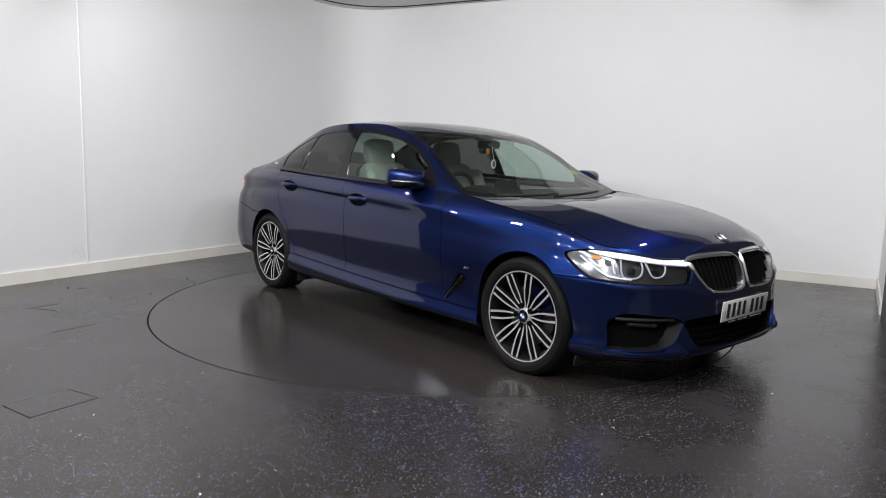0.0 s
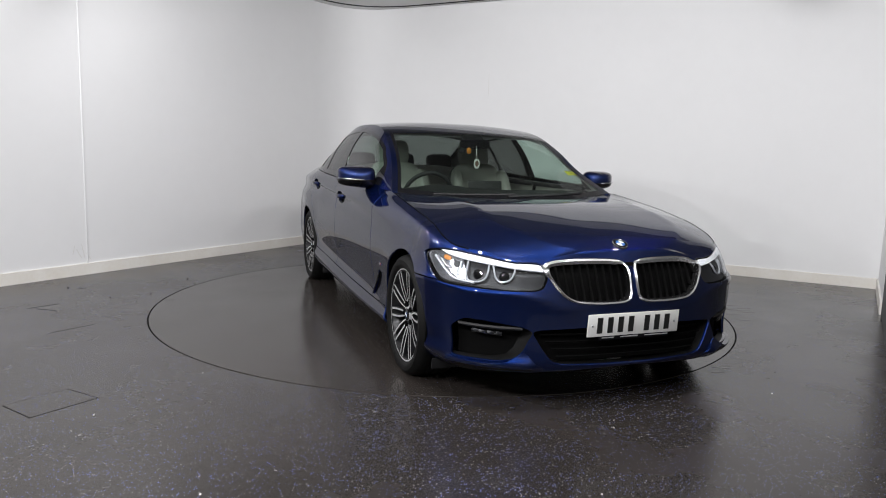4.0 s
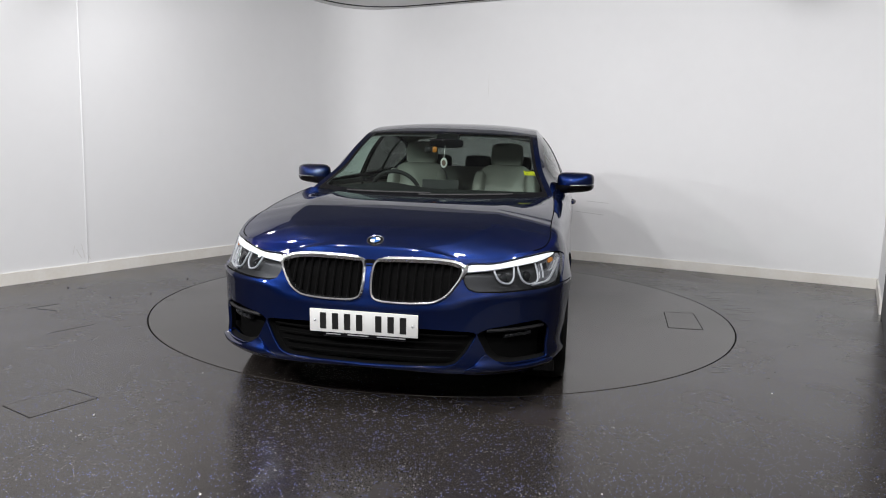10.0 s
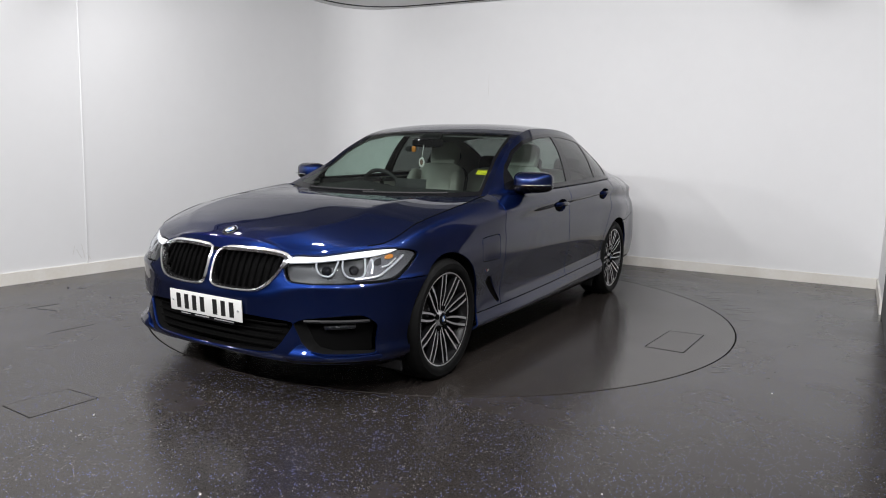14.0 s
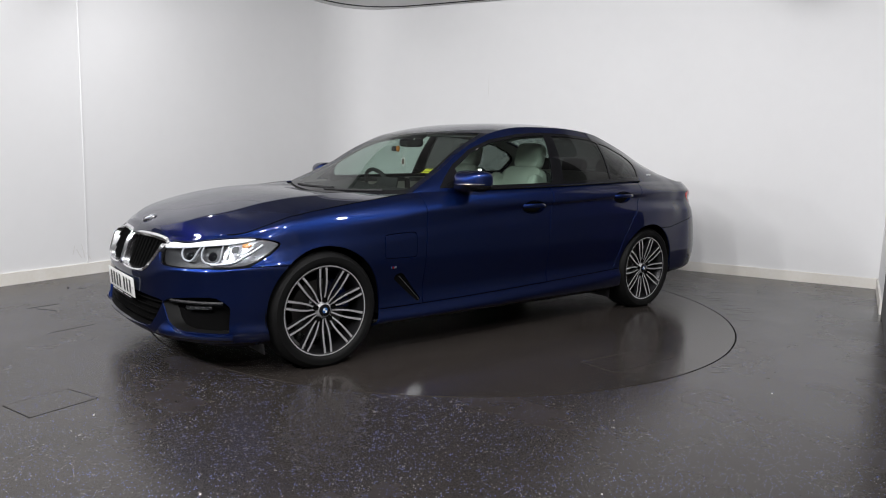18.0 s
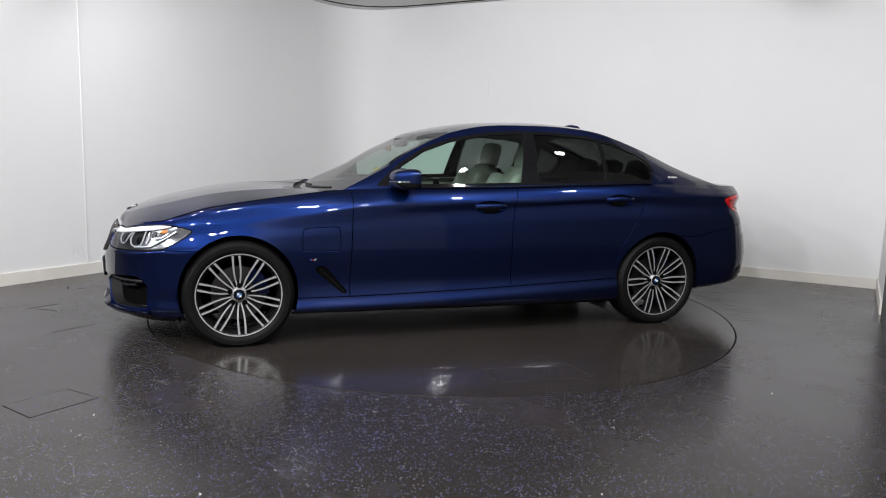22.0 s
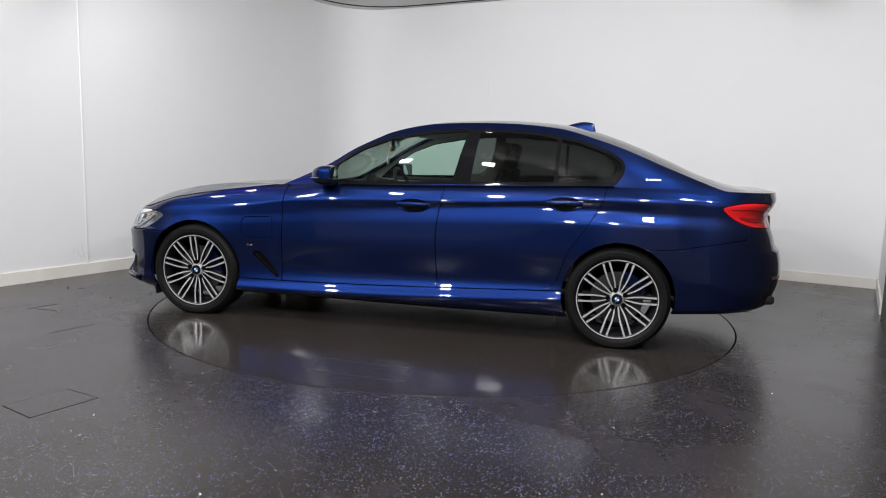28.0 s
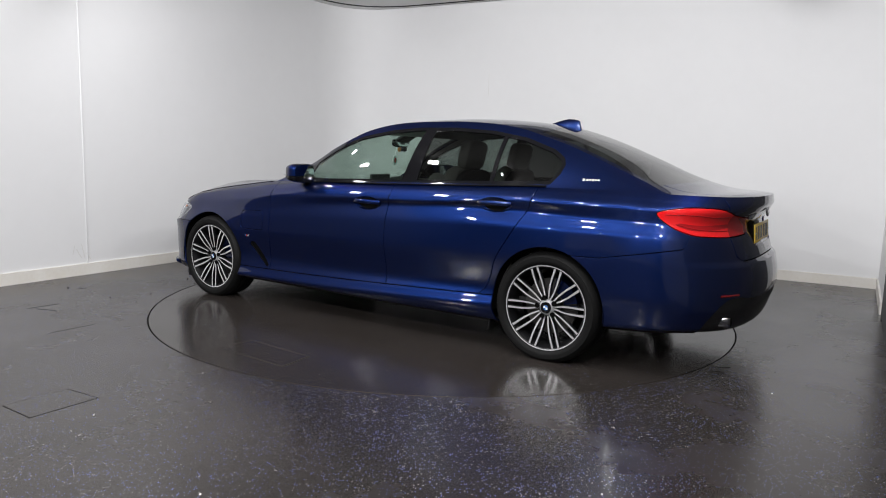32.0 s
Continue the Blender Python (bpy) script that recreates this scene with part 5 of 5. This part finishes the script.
def front_seat(y):
    base = part("front_seat", cushion(.52, .50, .16, 5, pose(-.12, y, .56, 0, -8, 0)), M_LEATHER, car, "cream leather front seat")
    part("backrest", cushion(.13, .46, .62, 5, pose(-.50, y, .83, 0, -20, 0)), M_LEATHER, base)
    for s in (1, -1):
        part("side_bolster", cushion(.2, .09, .52, 4, pose(-.44, y + s * .215, .82, 0, -20, s * 12)), M_LEATHER, base)
        part("seat_bolster", cushion(.48, .09, .15, 4, pose(-.12, y + s * .23, .60, 0, -8, 0)), M_LEATHER, base)
        part("headrest_post", tube([(-.625, y + s * .05, 1.09), (-.645, y + s * .05, 1.17)], .006, 8), M_SATIN, base)
    part("backrest_shell", cushion(.06, .46, .60, 5, pose(-.575, y, .82, 0, -20, 0)), M_TRIM, base, "dark seat back shell")
    part("headrest", cushion(.10, .27, .21, 4.5, pose(-.64, y, 1.205, 0, -14, 0)), M_LEATHER, base, "cream leather headrest")
    return base


front_seat(.37)
front_seat(-.37)
bench = part("rear_seat", cushion(.52, 1.25, .18, 6, pose(-1.12, 0, .56, 0, -8, 0)), M_LEATHER, car, "cream leather rear bench")
part("backrest", cushion(.16, 1.25, .56, 6, pose(-1.46, 0, .82, 0, -24, 0)), M_LEATHER, bench)
for y in (-.4, 0, .4):
    part("headrest", cushion(.09, .26, .15, 4.5, pose(-1.60, y, 1.125, 0, -18, 0)), M_TRIM, bench, "dark rear headrest")
part("parcel_shelf", boxed((.5, 1.2, .03), pose(-1.83, 0, 1.0), .01), M_TRIM, car)
part("cabin_floor", boxed((2.6, 1.6, .04), pose(-.6, 0, .33), .01), M_TRIM, car)
part("bulkhead", boxed((.04, 1.5, .6), pose(.86, 0, .62), .01), M_TRIM, car)
part("boot_wall", boxed((.04, 1.4, .6), pose(-1.75, 0, .68, 0, -15, 0), .01), M_TRIM, car)
dash = bmesh.new()
rows = []
for i in range(25):
    y = -.74 + 1.48 * i / 24
    b = 1 - abs(y / .76) ** 3
    hump = .035 * math.exp(-((y + .37) / .2) ** 2)
    rows.append([dash.verts.new(p) for p in ((.86 + .06 * b, y, .90), (.72, y, .945 + hump * .4), (.55, y, .965 + hump), (.46, y, .94 + hump), (.42, y, .87), (.46, y, .70), (.5, y, .45))])
for a, b in zip(rows, rows[1:]):
    for j in range(6):
        dash.faces.new((a[j], b[j], b[j + 1], a[j + 1]))
dashboard = part("dashboard", dash, M_TRIM, car, "black dashboard", 60)
part("screen", boxed((.012, .25, .105), pose(.47, 0, 0.968, 0, -10, 0), .004), M_TRIM, dashboard, "wide black display screen")
part("screen_frame", boxed((.006, .262, .116), pose(.478, 0, 0.968, 0, -10, 0), .003), M_TRIM, dashboard)
part("centre_console", boxed((.9, .24, .28), pose(-.1, 0, .52), .04, 3), M_TRIM, car)
wheel_c = pose(.28, -.37, .905, 0, 24, 0)
steer = part("steering_wheel", tube([wheel_c @ Vector((0, .182 * math.cos(w), .182 * math.sin(w))) for w in np.linspace(0, 2 * math.pi, 49)[:-1]], .0155, 10, True), M_TRIM, car, "dark leather steering wheel")
part("wheel_hub", cushion(.07, .17, .12, 4, wheel_c), M_TRIM, steer)
part("wheel_bridge", boxed((.02, .33, .03), wheel_c, .008), M_SATIN, steer)
part("wheel_bridge", boxed((.02, .03, .17), wheel_c @ pose(0, 0, -.09), .008), M_SATIN, steer)
part("column", tube([wheel_c @ Vector((.02, 0, 0)), wheel_c @ Vector((.25, 0, 0))], .035, 12), M_TRIM, steer)

# roof lining and inner pillar covers
whole(roof.shifted(-.035)).made("roof_lining", M_LINING, car, "light grey roof lining", rim=0)
whole(pillars.shifted(-.03)).made("pillar_trim", M_LINING, car, "light grey pillar trim", rim=0)
whole(a_post.shifted(-.025).joined(c_post.shifted(-.025))).made("pillar_trim", M_LINING, car, "light grey pillar trim", rim=0)
for hand in (1, -1):
    for x0, x1, dname in ((.50, -.27, "door_front"), (-.33, -1.2, "door_rear")):
        bm = bmesh.new()
        rows = []
        for i in range(13):
            x = x0 + (x1 - x0) * i / 12
            top_y = round_body(x, TOP_EDGE)[1]
            rows.append([bm.verts.new((x, hand * y, z)) for y, z in ((top_y - .02, .985), (top_y - .06, .965), (top_y - .075, .80), (top_y - .13, .76), (top_y - .13, .70), (top_y - .06, .66), (top_y - .05, .40))])
        for a, b in zip(rows, rows[1:]):
            for j in range(6):
                bm.faces.new((a[j], a[j + 1], b[j + 1], b[j]))
        part("door_lining", bm, M_LEATHER, part_of[dname, hand], "cream door lining", 50)
        part("door_top_pad", boxed((x0 - x1, .05, .035), pose((x0 + x1) / 2, hand * (round_body((x0 + x1) / 2, TOP_EDGE)[1] - .055), .975), .012), M_TRIM, part_of[dname, hand])

# rear-view mirror, sensor housing, hanging charm, amber cleat, yellow ticket
rv = part("inner_mirror", cushion(.035, .25, .068, 4, pose(.26, 0, 1.285, 0, 0, 6)), M_GLOSS, car, "black interior mirror")
part("mirror_stem", tube([(.26, 0, 1.285), (.22, 0, 1.32)], .01, 8), M_BLACK, rv)
part("mirror_face", boxed((.003, .22, .05), pose(.244, 0, 1.285, 0, 0, 6), .001), M_CHROME, rv)
part("sensor_housing", cushion(.12, .17, .035, 4, pose(.21, 0, 1.325, 0, 28, 0)), M_BLACK, car, "black sensor housing behind the windscreen")
charm = part("hanging_charm", lathe([(0, -.004), (.022, -.005), (.025, 0), (.022, .005), (0, .004)], 28, "x"), M_WHITEPL, car, "round white and brown medallion on a cord")
charm.matrix_local = pose(.322, -.006, 1.143, 0, 0, 0) @ Matrix.Diagonal((1, 1, 1.5, 1))
part("charm_middle", lathe([(0, .0062), (.014, .0062), (.015, .004)], 20, "x"), varied(mat("brown_enamel", (.2, .12, .09), .4), 90, .5), charm)
part("charm_middle", lathe([(0, -.0062), (.014, -.0062), (.015, -.004)], 20, "x"), M_RED, charm)
part("charm_cord", tube([(.322, -.006, 1.18), (.30, -.004, 1.27)], .0018, 6), M_WHITEPL, car)
part("amber_charm", cushion(.02, .035, .045, 3, pose(.327, -.075, 1.237)), M_AMBER, car, "small amber ornament beside the mirror")
part("dash_camera", cushion(.04, .05, .04, 4, pose(.32, -.125, 1.237)), M_BLACK, car, "small black dash camera")
nrm = Vector((.50, .30, .80)).normalized()
tick = part("yellow_ticket", boxed((.06, .105, .002), None, .001), M_YELLOW, car, "yellow paper ticket inside the windscreen")
w_i = int(np.argmin(np.linalg.norm(top.reshape(-1, 3) - np.array((.587, .654, 1.105)), axis=1)))
w_n, w_p = Vector(top_skin.N[w_i]), Vector(top_skin.V[w_i])
tick.matrix_local = Matrix.Translation(w_p - w_n * .006) @ w_n.to_track_quat("Z", "X").to_matrix().to_4x4() @ pose(0, 0, 0, 0, 0, 0)
for dy in (.02, -.012):
    bar_t = part("ticket_bar", boxed((.004, .08, .001), pose(dy, 0, .0017)), M_INK, tick)

# wipers and scuttle
scuttle = bmesh.new()
rows = []
for i in range(41):
    y = -.77 + 1.54 * i / 40
    w = abs(y) / .8
    xh = 1.03 + (.84 - 1.03) * w ** 2.2
    zh = .925 + (.962 - .925) * w ** 3
    rows.append([scuttle.verts.new(p) for p in ((xh + .05, y, zh - .012), (xh - .02, y, zh - .006), (xh - .10, y, zh + .008 + .02 * (1 - w)))])
for a, b in zip(rows, rows[1:]):
    for j in range(2):
        scuttle.faces.new((a[j], b[j], b[j + 1], a[j + 1]))
part("scuttle", scuttle, M_BLACK, car, "black plastic scuttle panel")
for y0, y1 in ((-.55, .02), (-.05, .55)):
    pts = []
    for i in range(9):
        y = y0 + (y1 - y0) * i / 8
        w = abs(y) / .8
        pts.append((.985 - .13 * w ** 2.2 - .02 - .03 * i / 8, y, .944 + .012 * i / 8 + .02 * w ** 2))
    wiper = part("wiper", tube(pts, .008, 6), M_BLACK, car, "black windscreen wiper")


# ---------------------------------------------------------------- marks on floor and wall
M_GROOVE = varied(mat("groove_black", (.006, .006, .006), .8), 9, 0, second=(.02, .018, .017, 1))


def strip(name, a, b, wide, parent, material=M_GROOVE, high=.0016):
    a, b = Vector(a), Vector(b)
    d = b - a
    return part(name, boxed((d.length, wide, high), pose((a.x + b.x) / 2, (a.y + b.y) / 2, high / 2 - .0004, 0, 0, math.degrees(math.atan2(d.y, d.x)))), material, parent)


def hatch(name, corners, parent, wide=.007, material=M_FLOOR):
    cs = [Vector(c) for c in corners]
    mid = sum(cs, Vector((0, 0))) / 4
    bm = bmesh.new()
    vs = [bm.verts.new((*(c + (mid - c) * .02), z)) for z in (.0002, .0012) for c in cs]
    bm.faces.new(vs[4:])
    for i in range(4):
        bm.faces.new((vs[i], vs[(i + 1) % 4], vs[4 + (i + 1) % 4], vs[4 + i]))
    lid = part(name, bm, material, parent)
    for i in range(4):
        part("groove", strip_bm(cs[i], cs[(i + 1) % 4], wide), M_GROOVE, lid, "dark joint")
    return lid


def strip_bm(a, b, wide, high=.0014):
    d = b - a
    return boxed((d.length, wide, high), pose((a.x + b.x) / 2, (a.y + b.y) / 2, high / 2, 0, 0, math.degrees(math.atan2(d.y, d.x))))


hatch("hatch_lid", [(.332, 1.736), (-.204, 1.774), (-.228, 2.002), (.329, 1.979)], turntable, .006, M_DECK)
floor_hatch = hatch("floor_hatch", [(-2.01, -2.52), (-1.85, -2.27), (-1.64, -2.38), (-1.81, -2.65)], None, .0032)
tagged(floor_hatch, "flush access hatch lid in the dark speckled floor", "hatch")
for i, (a, b, w) in enumerate((((-3.03, -.62), (-2.9, -.44), .008), ((-2.51, -1.27), (-2.35, -1.01), .004), ((-2.97, -.62), (-2.80, -.66), .004), ((-2.2, -.2), (-2.12, -.19), .004), ((-3.05, .12), (-3.0, .17), .008))):
    tagged(strip("floor_mark", a, b, w, None), "thin dark scrape on the speckled floor", "mark", "floor scrapes")
random.seed(5)
for x, y, r, m in ((-.83, -3.29, .0045, M_WHITEPL), (-1.28, -1.97, .0045, M_WHITEPL), (1.76, -2.03, .005, M_WHITEPL), (-3.15, .15, .01, M_GROOVE), (-2.64, -.17, .008, M_GROOVE), (-2.39, 0.0, .008, M_GROOVE), (-2.35, .71, .009, M_GROOVE),
                   (-1.55, -2.6, .004, M_WHITEPL), (.6, -3.2, .004, M_WHITEPL)):
    bm = bmesh.new()
    bmesh.ops.create_icosphere(bm, subdivisions=1, radius=r)
    for v in bm.verts:
        v.co = Vector((v.co.x * random.uniform(.7, 1.3), v.co.y * random.uniform(.7, 1.3), v.co.z * .5))
    lo = min(v.co.z for v in bm.verts)
    bmesh.ops.translate(bm, vec=(x, y, -lo), verts=bm.verts)
    tagged(part("crumb", bm, m, None), "small dry crumb of dirt on the floor", "crumb", "crumbs")

# joint strip of the wall panels
j = CORNER_B + DOWN_LEFT * 3.908
n_in = Vector((-DOWN_LEFT.y, DOWN_LEFT.x)) * -1
ang = math.degrees(math.atan2(DOWN_LEFT.y, DOWN_LEFT.x))
side_sign = 1 if n_in.dot(Vector((0, 0)) - j) > 0 else -1
p = j + n_in * side_sign * .002
tagged(part("trim_wall_joint", boxed((.012, .004, CEIL - .12), pose(p.x, p.y, .11 + (CEIL - .12) / 2, 0, 0, ang), .001), mat("joint_white", (.86, .86, .87), .4), None), "white wall panel joint strip", "trim", kind="structure")
# scuffs beside the turntable, their damp glint painted as pale colour: place and length
M_SCUFF_GLINT = varied(mat("scuff_glint", (.085, .082, .08), .1), 30, .5)
random.seed(9)
for x, y, w in ((2.12, 1.32, 0.16), (2.19, 1.18, 0.20), (2.27, 1.07, 0.14), (2.28, 0.93, 0.10), (2.03, 1.09, 0.10), (2.35, 0.62, 0.12), (2.40, 0.53, 0.16), (2.39, 0.43, 0.10), (2.57, 0.81, 0.16), (2.72, 0.86, 0.06), (2.44, 0.25, 0.14), (2.44, 0.07, 0.20), (2.52, 0.13, 0.12), (2.50, -0.02, 0.10), (2.34, -0.10, 0.10), (3.36, 0.69, 0.14), (3.38, 0.62, 0.10), (1.99, -1.21, 0.05), (2.34, -0.30, 0.10), (1.68, -1.58, 0.12), (1.60, -1.67, 0.10)):
    bm = bmesh.new()
    n = 14
    up = [bm.verts.new((x + w * .5 * math.cos(a) * random.uniform(.6, 1.15), y + .011 * math.sin(a) * random.uniform(.3, 1.5), .0012)) for a in (2 * math.pi * i / n for i in range(n))]
    low = [bm.verts.new((v.co.x, v.co.y, 0)) for v in up]
    bm.faces.new(up)
    for i in range(n):
        bm.faces.new((up[i], low[i], low[(i + 1) % n], up[(i + 1) % n]))
    tagged(part("floor_scuff_glint", bm, M_SCUFF_GLINT, None), "scuff on the dark speckled floor, its damp glint painted pale", "scuff", "damp floor scuffs")
# faint smudges low on the side wall: metres along it, height, length
M_SMUDGE = varied(mat("wall_smudge", (.77, .76, .74), .6), 20, .12)
for a, z, h, tilt in ((3.95, .22, .13, 12), (3.99, .2, .1, 30), (4.04, .24, .08, -15), (3.9, .17, .07, 35)):
    q = CORNER_B + DOWN_LEFT * a + n_in * side_sign * .0012
    tagged(part("wall_smudge", boxed((.006, .0016, h), pose(q.x, q.y, z, 0, 0, ang) @ pose(0, 0, 0, 0, tilt, 0), .0006), M_SMUDGE, None), "faint brownish smudge low on the white wall", "smudge", "wall smudges")
M_SCRATCH = mat("grey_scratch", (.55, .55, .54), .6)
for along_wall, z, wide, high, tilt in ((3.5, .70, .27, .005, 3), (3.42, .565, .33, .005, 4), (2.055, 2.07, .004, .26, 0)):
    q = CORNER_B + DIR_B * along_wall
    tagged(part("wall_scratch", boxed((wide, .0016, high), pose(q.x, q.y, z, 0, 0, math.degrees(math.atan2(DIR_B.y, DIR_B.x))) @ pose(0, -.0012, 0, 0, tilt, 0), .0006), M_SMUDGE if high > .1 else M_SCRATCH, None), "thin grey scratch on the white wall", "scratch", "wall scratches")
# rail on the ceiling along the soft corner
line = [q + (Vector((.25, -.55)) * .28) for q in [CORNER_B + DOWN_LEFT * 6] + rounded_corner(.9) + [CORNER_R - DIR_B * .3]]
tagged(part("trim_ceiling_rail", tube([(q.x, q.y, CEIL - .012) for q in line], .012, 6), M_BLACK, None), "thin dark rail under the ceiling edge", "trim", kind="structure")


# ---------------------------------------------------------------- what moves
def motions():
    times = [i * 0.5 for i in range(65)]
    walk(turntable, [(t, turned(t)) for t in times])
    walk(car, [(t, turned(t, CAR_DX, CAR_DY)) for t in times])


motions()
